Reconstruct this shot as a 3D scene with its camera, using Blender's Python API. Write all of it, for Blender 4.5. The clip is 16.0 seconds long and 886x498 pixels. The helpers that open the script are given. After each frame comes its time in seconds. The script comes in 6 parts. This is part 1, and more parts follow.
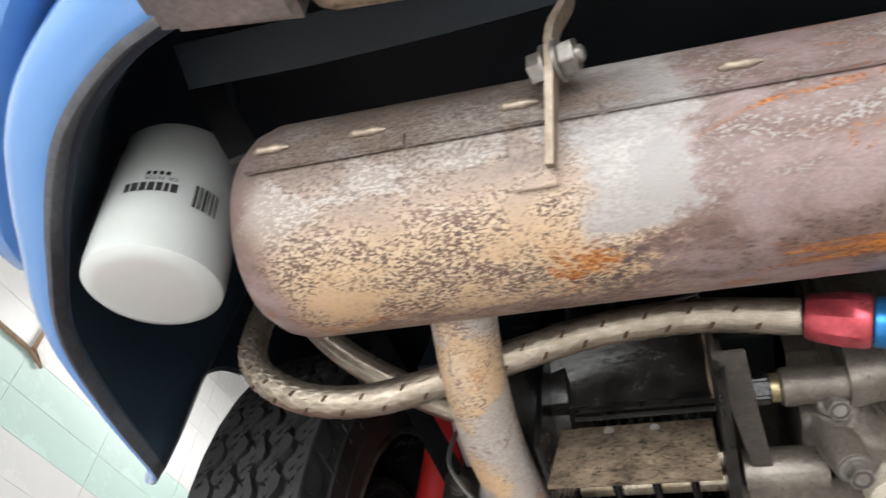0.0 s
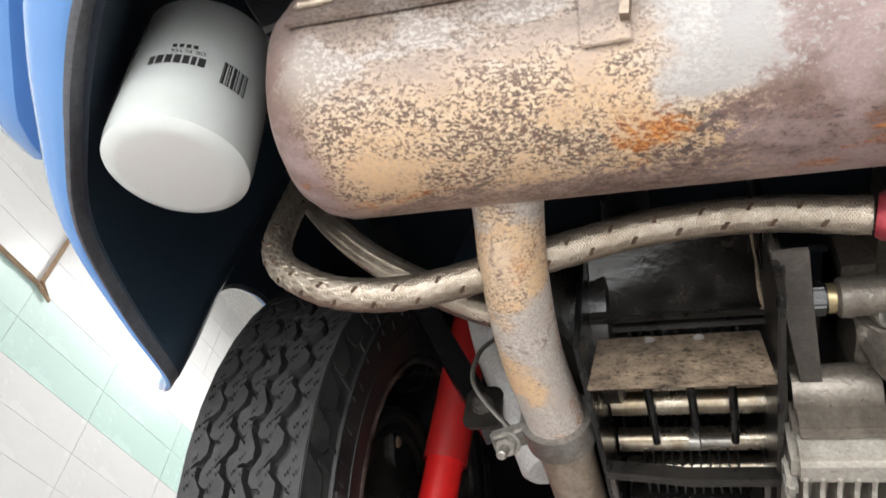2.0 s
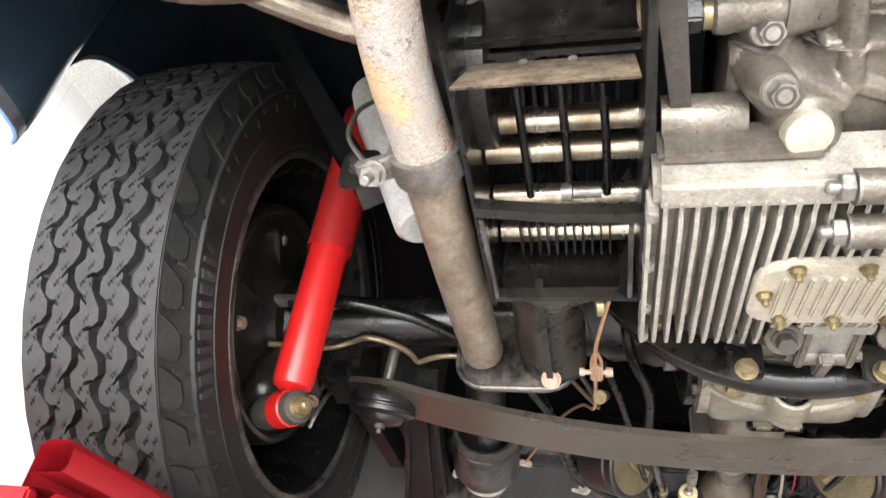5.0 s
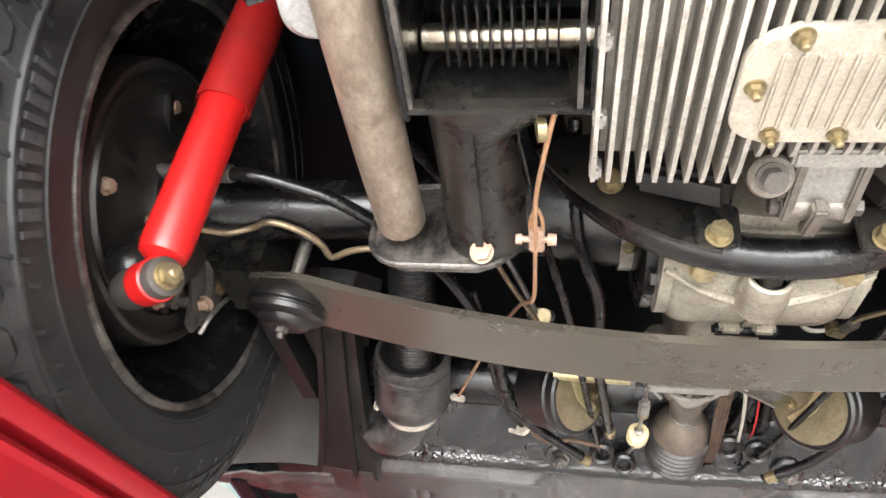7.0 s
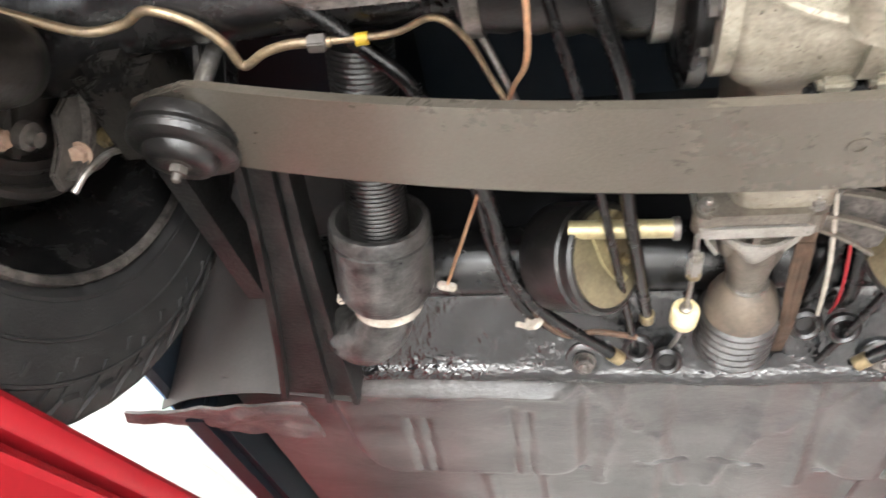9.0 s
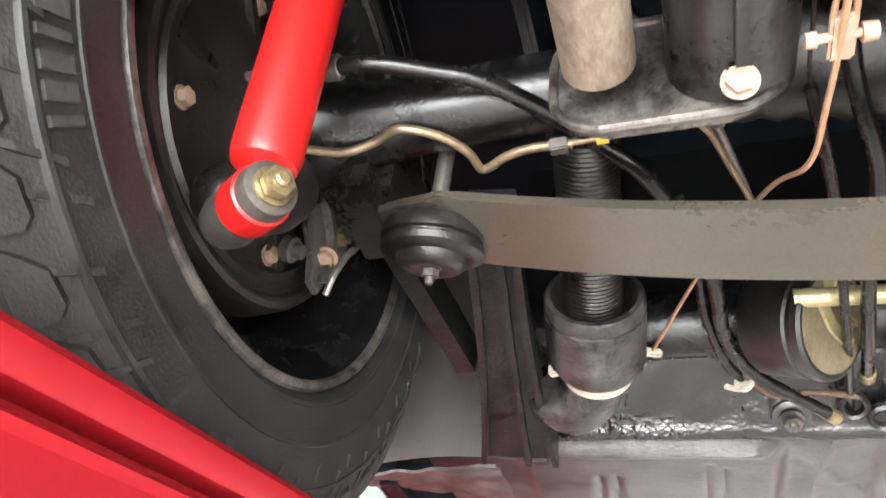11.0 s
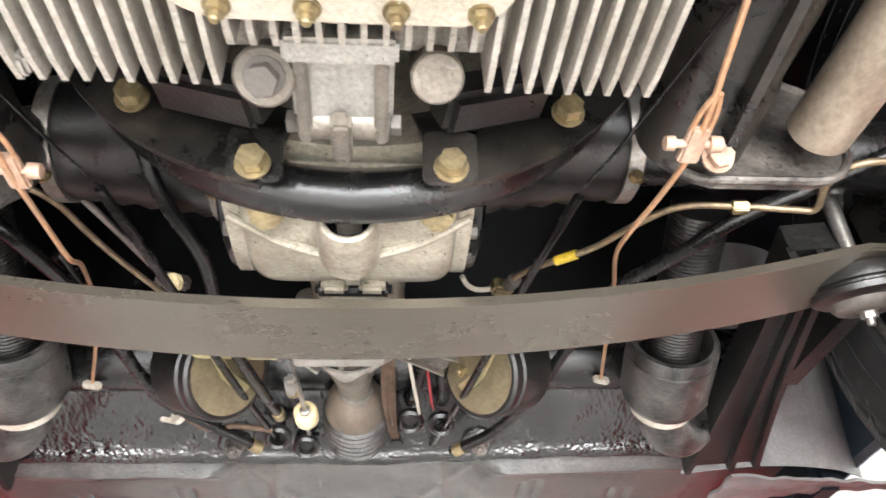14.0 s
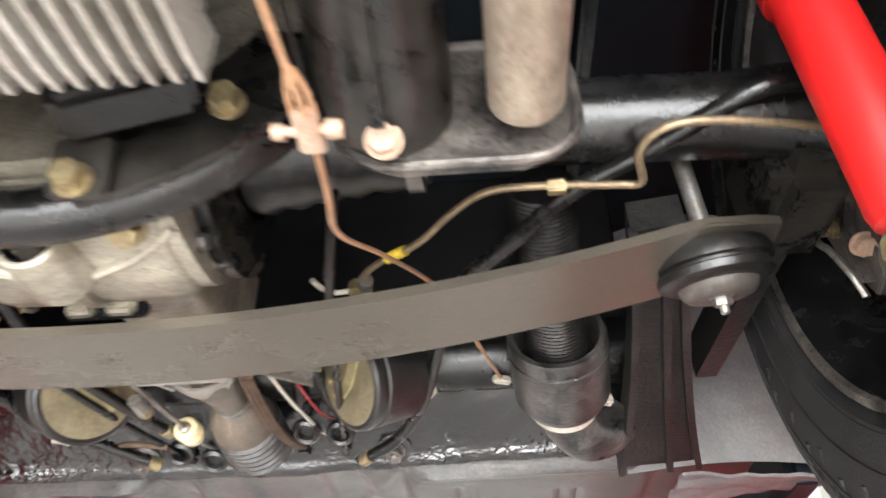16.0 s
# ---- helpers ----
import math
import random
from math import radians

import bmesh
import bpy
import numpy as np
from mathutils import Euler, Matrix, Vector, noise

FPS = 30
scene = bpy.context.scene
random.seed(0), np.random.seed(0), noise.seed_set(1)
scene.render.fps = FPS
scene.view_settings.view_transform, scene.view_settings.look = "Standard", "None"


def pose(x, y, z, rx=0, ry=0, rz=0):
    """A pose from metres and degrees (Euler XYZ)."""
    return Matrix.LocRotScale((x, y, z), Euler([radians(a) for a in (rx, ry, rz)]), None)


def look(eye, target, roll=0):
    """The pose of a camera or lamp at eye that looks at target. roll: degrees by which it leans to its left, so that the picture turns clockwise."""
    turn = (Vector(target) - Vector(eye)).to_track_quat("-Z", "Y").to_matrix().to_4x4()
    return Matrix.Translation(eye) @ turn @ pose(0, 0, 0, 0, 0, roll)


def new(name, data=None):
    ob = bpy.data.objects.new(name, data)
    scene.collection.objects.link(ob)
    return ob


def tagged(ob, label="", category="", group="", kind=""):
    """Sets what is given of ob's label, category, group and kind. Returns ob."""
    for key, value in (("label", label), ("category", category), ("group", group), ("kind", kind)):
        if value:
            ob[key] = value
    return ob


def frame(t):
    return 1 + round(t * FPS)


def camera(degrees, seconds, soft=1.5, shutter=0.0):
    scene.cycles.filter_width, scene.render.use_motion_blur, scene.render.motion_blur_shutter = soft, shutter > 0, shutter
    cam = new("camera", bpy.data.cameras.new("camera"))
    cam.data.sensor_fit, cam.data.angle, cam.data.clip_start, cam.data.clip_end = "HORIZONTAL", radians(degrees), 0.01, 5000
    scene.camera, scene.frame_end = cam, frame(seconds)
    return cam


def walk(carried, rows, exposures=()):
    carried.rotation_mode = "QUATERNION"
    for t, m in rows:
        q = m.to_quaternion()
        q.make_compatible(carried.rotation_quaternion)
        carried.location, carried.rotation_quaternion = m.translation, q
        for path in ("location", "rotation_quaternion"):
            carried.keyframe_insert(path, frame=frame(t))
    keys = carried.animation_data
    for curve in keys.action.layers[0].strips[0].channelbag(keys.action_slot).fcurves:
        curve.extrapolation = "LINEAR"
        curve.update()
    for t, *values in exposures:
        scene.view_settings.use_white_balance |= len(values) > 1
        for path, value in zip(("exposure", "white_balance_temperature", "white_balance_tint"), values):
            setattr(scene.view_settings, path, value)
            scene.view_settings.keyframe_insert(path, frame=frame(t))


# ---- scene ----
cam = camera(61.9, 16.0, shutter=0.4)
# The car stands nose-down against its own engine axis; PATH and all car parts are given in car axes (x right, y ahead, z up).
CAR = Matrix.Translation((0, 0, 1.70)) @ pose(0, 0, 0, -6.7) @ Matrix.Translation((0, 0, -1.70))
PATH = [
    (0, (-0.1558, -0.9337, 1.4233), (-0.7428, 0.2152, 2.9515), 12.32),
    (0.5, (-0.1873, -0.9324, 1.4179), (-0.8337, 0.1945, 2.9386), 14.85),
    (1, (-0.1867, -0.9296, 1.4180), (-0.8474, 0.2027, 2.9284), 15.76),
    (1.5, (-0.1835, -0.9087, 1.4158), (-0.8289, 0.2559, 2.9081), 15.51),
    (2, (-0.1908, -0.8873, 1.4103), (-0.8040, 0.3301, 2.8739), 14.53),
    (2.5, (-0.1863, -0.8674, 1.4052), (-0.7583, 0.4042, 2.8390), 13.29),
    (3, (-0.1782, -0.8536, 1.3998), (-0.7020, 0.4800, 2.7953), 11.79),
    (3.5, (-0.1717, -0.8437, 1.3961), (-0.6556, 0.5420, 2.7547), 10.64),
    (4, (-0.1645, -0.8221, 1.3859), (-0.6148, 0.6138, 2.7033), 9.66),
    (4.5, (-0.1665, -0.7982, 1.3699), (-0.5961, 0.6755, 2.6520), 9.13),
    (4.7, (-0.1701, -0.7945, 1.3658), (-0.5990, 0.6892, 2.6365), 9.20),
    (6.8, (-0.1517, -0.6155, 1.3385), (-0.5160, 0.8774, 2.6186), 10.18),
    (7, (-0.1595, -0.5935, 1.3561), (-0.4748, 0.9101, 2.6367), 8.99),
    (7.5, (-0.1540, -0.4992, 1.3859), (-0.4568, 0.9968, 2.6783), 8.46),
    (8, (-0.1361, -0.4165, 1.3923), (-0.4161, 1.1033, 2.6619), 7.13),
    (8.5, (-0.1325, -0.3582, 1.3943), (-0.4241, 1.1778, 2.6415), 6.00),
    (9, (-0.1599, -0.3311, 1.4012), (-0.5110, 1.2091, 2.6277), 5.86),
    (9.5, (-0.2271, -0.3124, 1.4003), (-0.6715, 1.2194, 2.6070), 6.41),
    (10, (-0.2585, -0.3223, 1.4090), (-0.7999, 1.1830, 2.6093), 7.26),
    (10.2, (-0.2688, -0.3377, 1.4113), (-0.8570, 1.1448, 2.6180), 7.78),
    (12.3, (-0.1985, -0.4848, 1.4293), (-0.6652, 0.9681, 2.7220), 4.86),
    (12.5, (-0.1520, -0.4880, 1.4255), (-0.5517, 0.9825, 2.7207), 4.33),
    (13, (-0.0630, -0.4869, 1.4287), (-0.2521, 1.0325, 2.7155), 1.41),
    (13.5, (-0.0131, -0.4818, 1.4306), (0.0002, 1.0639, 2.6997), -1.24),
    (14, (0.0272, -0.4750, 1.4317), (0.1913, 1.0795, 2.6794), -3.11),
    (14.5, (0.0345, -0.4549, 1.4365), (0.2353, 1.1055, 2.6713), -3.41),
    (15, (0.0849, -0.4701, 1.4024), (0.2395, 1.1337, 2.5873), -2.64),
    (15.5, (0.1542, -0.5317, 1.4269), (0.1773, 1.0825, 2.6075), -1.57),
    (16, (0.2617, -0.4342, 1.4767), (0.1826, 1.1518, 2.6925), -1.64),
]
walk(cam, [(t, CAR @ look(eye, target, roll)) for t, eye, target, roll in PATH],
     [(0, -0.15), (1.5, -0.07), (2.5, 0.12), (3.5, 0.47), (4.7, 0.9), (7, 1.5), (9, 1.85), (10.2, 2.0), (12.5, 1.75), (14, 1.65), (16, 1.6)])

# ---- world and light ----
world = bpy.data.worlds.new("daylight")
scene.world = world
world.use_nodes = True
wn = world.node_tree
sky = wn.nodes.new("ShaderNodeTexSky")
sky.sky_type, sky.sun_disc, sky.sun_elevation, sky.sun_rotation = "NISHITA", False, radians(42), radians(180)
wn.nodes["Background"].inputs["Strength"].default_value = 0.12
wn.links.new(sky.outputs["Color"], wn.nodes["Background"].inputs["Color"])


def lamp(name, m, w, h, power, colour=(1, 1, 1)):
    data = bpy.data.lights.new(name, "AREA")
    data.shape, data.size, data.size_y, data.energy, data.color = "RECTANGLE", w, h, power, colour
    ob = new(name, data)
    ob.matrix_world = m
    return ob


sun = bpy.data.lights.new("sun", "SUN")
sun.energy, sun.angle, sun.color = 5.0, radians(0.5), (1.0, 0.96, 0.9)
new("sun", sun).matrix_world = look((0.4, -10, 9.0), (0, 0, 0))
lamp("door_daylight", look((0, -3.3, 1.0), (0, 0, 1.75)), 3.6, 1.8, 150, (0.97, 0.985, 1.0))
# Four unseen lamps below the ceiling, added as general fill.
for lx in (-1.6, 1.6):
    for ly in (-1.2, 1.6):
        lamp("tube_light", look((lx, ly, 3.5), (lx, ly, 0)), 0.25, 1.5, 23, (1.0, 0.995, 0.98))

# ---- materials ----


def ramp_of(t, stops):
    r = t.nodes.new("ShaderNodeValToRGB")
    while len(r.color_ramp.elements) < len(stops):
        r.color_ramp.elements.new(0.5)
    for e, (p, c) in zip(r.color_ramp.elements, stops):
        e.position, e.color = p, (*c, 1) if len(c) == 3 else c
    return r


def noise_of(t, co, scale, detail=6, rough=0.6, dist=0.0):
    n = t.nodes.new("ShaderNodeTexNoise")
    n.inputs["Scale"].default_value, n.inputs["Detail"].default_value = scale, detail
    n.inputs["Roughness"].default_value, n.inputs["Distortion"].default_value = rough, dist
    t.links.new(co, n.inputs["Vector"])
    return n


def mix_of(t, fac, a, b):
    m = t.nodes.new("ShaderNodeMix")
    m.data_type = "RGBA"
    t.links.new(fac, m.inputs[0])
    for sock, v in ((m.inputs[6], a), (m.inputs[7], b)):
        if isinstance(v, tuple):
            sock.default_value = (*v, 1)
        else:
            t.links.new(v, sock)
    return m.outputs[2]


def material(name, base, dirt=None, amount=0.5, scale=12, grain=180, rough=0.5, metal=0.0, bump=0.15, stretch=(1, 1, 1), coat=0.0, edge=0.08, spec=0.5, relief=0.002, speck=0.7, fleck=0.0):
    """A surface of one base colour with darker or lighter patches of another, fine grain and relief."""
    m = bpy.data.materials.new(name)
    m.use_nodes = True
    t = m.node_tree
    bsdf = t.nodes["Principled BSDF"]
    tc = t.nodes.new("ShaderNodeTexCoord")
    mp = t.nodes.new("ShaderNodeMapping")
    mp.inputs["Scale"].default_value = stretch
    t.links.new(tc.outputs["Object"], mp.inputs["Vector"])
    co = mp.outputs["Vector"]
    big, fine = noise_of(t, co, scale, 12, 0.72, 0.3), noise_of(t, co, grain, 4, 0.6)
    dirt = dirt or tuple(c * 0.6 for c in base)
    patch = ramp_of(t, [(max(0, 0.62 - amount * 0.4 - edge), (0, 0, 0)), (min(1, 0.62 - amount * 0.4 + edge + 0.1), (1, 1, 1))])
    t.links.new(big.outputs["Fac"], patch.inputs["Fac"])
    col = mix_of(t, patch.outputs["Color"], base, dirt)
    specks = ramp_of(t, [(0.35, (0.72, 0.72, 0.72)), (0.65, (1.12, 1.12, 1.12))])
    t.links.new(fine.outputs["Fac"], specks.inputs["Fac"])
    mul = t.nodes.new("ShaderNodeMix")
    mul.data_type, mul.blend_type = "RGBA", "MULTIPLY"
    mul.inputs[0].default_value = speck
    t.links.new(col, mul.inputs[6])
    t.links.new(specks.outputs["Color"], mul.inputs[7])
    tint = mul.outputs[2]
    if fleck:
        spot = noise_of(t, co, 240, 5, 0.7, 0.4)
        marks = ramp_of(t, [(0.30 + 0.14 * fleck, (0.12, 0.10, 0.085)), (0.36 + 0.16 * fleck, (1, 1, 1))])
        t.links.new(spot.outputs["Fac"], marks.inputs["Fac"])
        wear = t.nodes.new("ShaderNodeMix")
        wear.data_type, wear.blend_type = "RGBA", "MULTIPLY"
        wear.inputs[0].default_value = 0.85
        t.links.new(tint, wear.inputs[6])
        t.links.new(marks.outputs["Color"], wear.inputs[7])
        tint = wear.outputs[2]
    t.links.new(tint, bsdf.inputs["Base Color"])
    rr = t.nodes.new("ShaderNodeMapRange")
    rr.inputs["To Min"].default_value, rr.inputs["To Max"].default_value = max(0.05, rough - 0.13), min(1, rough + 0.15)
    t.links.new(big.outputs["Fac"], rr.inputs["Value"])
    t.links.new(rr.outputs["Result"], bsdf.inputs["Roughness"])
    bsdf.inputs["Metallic"].default_value = metal
    bsdf.inputs["Coat Weight"].default_value = coat
    bsdf.inputs["Coat Roughness"].default_value = rough * 0.7
    bsdf.inputs["Specular IOR Level"].default_value = spec
    if bump:
        b = t.nodes.new("ShaderNodeBump")
        b.inputs["Strength"].default_value, b.inputs["Distance"].default_value = bump, relief
        t.links.new(fine.outputs["Fac"], b.inputs["Height"])
        t.links.new(b.outputs["Normal"], bsdf.inputs["Normal"])
    return m


M = {
    "drum": material("black_brake_drum", (0.007, 0.0068, 0.0066), (0.034, 0.029, 0.025), 0.3, 18, 240, 0.30, 0.1, 0.25, edge=0.18, spec=0.55),
    "sump": material("dusty_sump_alloy", (0.50, 0.47, 0.42), (0.25, 0.225, 0.185), 0.36, 26, 380, 0.42, 0.35, 0.4, edge=0.12, fleck=0.08),
    "cover": material("glossy_black_cover", (0.006, 0.0058, 0.0058), (0.035, 0.03, 0.026), 0.3, 24, 200, 0.24, 0, 0.3, edge=0.06, spec=0.7, speck=1.0),
    "sleeve_rubber": material("scuffed_sleeve_rubber", (0.007, 0.0068, 0.0066), (0.085, 0.079, 0.074), 0.30, 34, 240, 0.30, 0, 0.5, edge=0.10, spec=0.55, speck=1.0),
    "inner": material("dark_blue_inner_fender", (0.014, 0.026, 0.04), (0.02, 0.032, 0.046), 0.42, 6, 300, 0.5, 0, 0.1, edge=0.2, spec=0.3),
    # Damper red made darker: the shade on the upper sleeve is in the colour.
    "sleeve": material("shaded_red_sleeve_paint", (0.36, 0.010, 0.010), (0.22, 0.012, 0.010), 0.36, 14, 220, 0.4, 0, 0.04, speck=0.2, edge=0.16),
    "case": material("dusty_crankcase_casting", (0.215, 0.19, 0.16), (0.085, 0.072, 0.057), 0.36, 24, 320, 0.32, 0.45, 0.4, edge=0.14, fleck=0.12),
    "plate_arm": material("dusty_spring_plate", (0.005, 0.005, 0.005), (0.028, 0.0265, 0.025), 0.27, 22, 220, 0.42, 0, 0.6, edge=0.10, spec=0.3, speck=1.0),
    "tread": material("dusty_tread_rubber", (0.030, 0.029, 0.030), (0.046, 0.045, 0.046), 0.45, 30, 500, 0.55, 0, 0.2, spec=0.35),
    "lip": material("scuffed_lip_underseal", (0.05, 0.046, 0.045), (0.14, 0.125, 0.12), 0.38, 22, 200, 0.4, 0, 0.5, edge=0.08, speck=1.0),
    "hem": material("scuffed_fender_hem", (0.11, 0.115, 0.13), (0.055, 0.057, 0.064), 0.45, 40, 300, 0.5, 0, 0.3, edge=0.14),
    "bush": material("dirty_grey_bush", (0.1, 0.088, 0.078), (0.05, 0.043, 0.037), 0.42, 40, 300, 0.5, 0.3, 0.2, edge=0.14),
    "flange": material("scuffed_sheet_flange", (0.27, 0.25, 0.235), (0.13, 0.12, 0.115), 0.42, 24, 260, 0.36, 0.4, 0.2, edge=0.1),
    "tar": material("black_undercoat", (0.004, 0.004, 0.0045), (0.009, 0.009, 0.0095), 0.5, 12, 260, 0.15, 0, 0.3, spec=1.0, relief=0.002),
    # Pale patches hold grey scuffs and the uneven sheen of the pan, as colour.
    "pan": material("floor_pan_paint", (0.010, 0.0098, 0.010), (0.17, 0.162, 0.156), 0.25, 7, 220, 0.31, 0, 0.35, stretch=(0.7, 1.4, 1), edge=0.22, coat=0.15, speck=1.0),
    "black": material("black_paint", (0.003, 0.003, 0.0032), (0.012, 0.0115, 0.011), 0.33, 24, 260, 0.25, 0, 0.2, spec=0.5),
    "dust_black": material("dusty_black_sheet", (0.005, 0.0048, 0.0047), (0.040, 0.035, 0.029), 0.27, 18, 200, 0.28, 0.1, 0.3, edge=0.12, spec=0.6),
    "rubber": material("tyre_rubber", (0.010, 0.010, 0.0104), (0.024, 0.0235, 0.023), 0.42, 34, 500, 0.48, 0, 0.3, spec=0.4),
    "boot": material("boot_rubber", (0.0042, 0.0041, 0.0041), (0.022, 0.020, 0.0185), 0.28, 24, 300, 0.30, 0, 0.3, edge=0.09, spec=0.55),
    "brown_boot": material("dusty_boot_rubber", (0.13, 0.1, 0.072), (0.06, 0.05, 0.04), 0.42, 30, 300, 0.6, 0, 0.1),
    "alu": material("cast_aluminium", (0.44, 0.42, 0.385), (0.26, 0.245, 0.215), 0.38, 30, 420, 0.40, 0.6, 0.4, edge=0.14, fleck=0.08),
    "alu_dirty": material("oily_aluminium", (0.40, 0.365, 0.295), (0.11, 0.093, 0.066), 0.33, 16, 300, 0.32, 0.4, 0.35, edge=0.12, fleck=0.22),
    "plate": material("sump_plate_alloy", (0.55, 0.50, 0.41), (0.40, 0.355, 0.285), 0.4, 30, 400, 0.42, 0.25, 0.25, edge=0.14),
    "steel": material("bare_steel", (0.36, 0.345, 0.325), (0.2, 0.18, 0.155), 0.45, 40, 300, 0.36, 0.75, 0.15),
    "chrome": material("pushrod_chrome", (0.55, 0.5, 0.42), (0.22, 0.16, 0.09), 0.42, 24, 200, 0.28, 0.95, 0.05, stretch=(1, 0.3, 1)),
    "brass": material("zinc_yellow", (0.36, 0.29, 0.16), (0.2, 0.155, 0.09), 0.45, 60, 300, 0.35, 0.7, 0.15),
    "gold": material("yellow_passivated_plate", (0.52, 0.45, 0.25), (0.28, 0.23, 0.13), 0.30, 34, 300, 0.3, 0.45, 0.15, speck=0.5, edge=0.1),
    "gold_dull": material("dull_yellow_disc", (0.22, 0.19, 0.115), (0.11, 0.09, 0.058), 0.36, 30, 300, 0.36, 0.45, 0.15, speck=0.6, edge=0.14),
    "copper": material("copper_wire", (0.55, 0.3, 0.16), (0.4, 0.26, 0.17), 0.4, 40, 200, 0.45, 0.6, 0.05),
    "rust_bolt": material("rusty_bolt", (0.34, 0.2, 0.13), (0.4, 0.29, 0.22), 0.5, 60, 300, 0.6, 0.3, 0.2),
    "red": material("red_damper_paint", (0.58, 0.013, 0.012), (0.34, 0.009, 0.009), 0.36, 14, 220, 0.33, 0, 0.02, coat=0.2, speck=0.12, edge=0.16),
    "worn": material("worn_dark_steel", (0.024, 0.022, 0.021), (0.19, 0.168, 0.15), 0.36, 26, 260, 0.32, 0.4, 0.35, edge=0.08, fleck=0.4),
    "braid_core": material("braid_gaps", (0.06, 0.045, 0.03), None, 0.4, 60, 600, 0.6, 0.3, 0.2),
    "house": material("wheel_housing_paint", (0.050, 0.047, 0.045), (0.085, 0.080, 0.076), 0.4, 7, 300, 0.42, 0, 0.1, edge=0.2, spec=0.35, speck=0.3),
    "sand": material("sandy_dusted_steel", (0.42, 0.32, 0.225), (0.09, 0.067, 0.049), 0.36, 40, 260, 0.55, 0.15, 0.4, edge=0.08, fleck=0.7),
    # Paler copy of the housing grey: stronger light on the right side, as colour.
    "house_lit": material("lit_grey_housing", (0.27, 0.272, 0.272), (0.07, 0.068, 0.068), 0.5, 9, 260, 0.42, 0, 0.1, edge=0.26, speck=0.6),
    "rubber_pale": material("scuffed_rubber_lettering", (0.045, 0.045, 0.046), None, 0.4, 60, 400, 0.6, 0, 0.1),
    "cream": material("cream_plastic", (0.7, 0.6, 0.36), (0.55, 0.45, 0.25), 0.4, 40, 300, 0.4, 0, 0.05),
    "yellow": material("yellow_plastic", (0.65, 0.45, 0.04), None, 0.3, 40, 300, 0.5, 0, 0.02),
    "line": material("brass_brake_pipe", (0.3, 0.22, 0.13), (0.16, 0.12, 0.08), 0.45, 60, 300, 0.38, 0.5, 0.05),
    "strap": material("brown_braided_copper", (0.13, 0.078, 0.05), (0.06, 0.037, 0.024), 0.5, 60, 700, 0.6, 0.3, 0.6),
    "pale_grey": material("pale_grey_paint", (0.42, 0.41, 0.4), (0.3, 0.28, 0.26), 0.4, 20, 300, 0.45, 0.1, 0.05),
    "lift_red": material("red_lift_paint", (0.31, 0.008, 0.014), (0.24, 0.006, 0.011), 0.35, 9, 160, 0.40, 0, 0.04, speck=0.15, edge=0.2, spec=0.3),
    "blue": material("blue_body_paint", (0.105, 0.26, 0.56), (0.095, 0.24, 0.53), 0.4, 3, 900, 0.14, 0, 0.0, coat=1.0, speck=0.05),
    "liner": material("dark_matte_inner", (0.005, 0.009, 0.014), (0.009, 0.013, 0.018), 0.45, 9, 300, 0.5, 0, 0.2, spec=0.25),
    "white": material("white_filter_paint", (0.50, 0.52, 0.505), (0.46, 0.48, 0.465), 0.3, 5, 300, 0.24, 0, 0.0, coat=0.6, speck=0.04, edge=0.25),
    "print": material("black_print", (0.03, 0.03, 0.03), None, 0.3, 30, 300, 0.5, 0, 0),
    "leaf": material("brown_black_spring_steel", (0.095, 0.082, 0.066), (0.13, 0.113, 0.091), 0.38, 5, 600, 0.28, 0.55, 0.12, stretch=(0.7, 1, 1), edge=0.34, speck=0.5, coat=0.2),
    "braid": material("braided_steel", (0.50, 0.435, 0.36), (0.32, 0.265, 0.205), 0.45, 50, 900, 0.3, 0.85, 0.2),
    "braid_mark": material("brown_tracer_thread", (0.07, 0.035, 0.018), None, 0.4, 50, 300, 0.7, 0, 0),
    "anod_red": material("red_anodised", (0.55, 0.09, 0.11), (0.42, 0.06, 0.08), 0.4, 30, 300, 0.3, 0.7, 0.02),
    "anod_blue": material("blue_anodised", (0.03, 0.22, 0.55), (0.02, 0.15, 0.42), 0.4, 30, 300, 0.3, 0.7, 0.02),
    "white_plastic": material("white_clamp", (0.48, 0.44, 0.38), (0.3, 0.26, 0.21), 0.4, 50, 300, 0.5, 0, 0.05),
    "wire_red": material("red_wire", (0.34, 0.012, 0.02), None, 0.4, 50, 300, 0.4, 0, 0),
    "tile_white": material("white_wall_tile", (0.7, 0.7, 0.69), (0.66, 0.66, 0.65), 0.4, 2, 60, 0.25, 0, 0.0, speck=0.05),
    "tile_green": material("pale_green_tile", (0.52, 0.68, 0.63), (0.5, 0.66, 0.61), 0.4, 2, 60, 0.25, 0, 0.0, speck=0.05),
    "plaster": material("white_plaster", (0.78, 0.77, 0.74), (0.7, 0.69, 0.66), 0.4, 1.5, 80, 0.8, 0, 0.05),
    "concrete": material("pale_workshop_floor", (0.66, 0.66, 0.65), (0.56, 0.56, 0.55), 0.45, 2.5, 60, 0.5, 0, 0.1),
    "grout": material("brown_grout", (0.35, 0.24, 0.15), None, 0.4, 20, 200, 0.8, 0, 0),
}


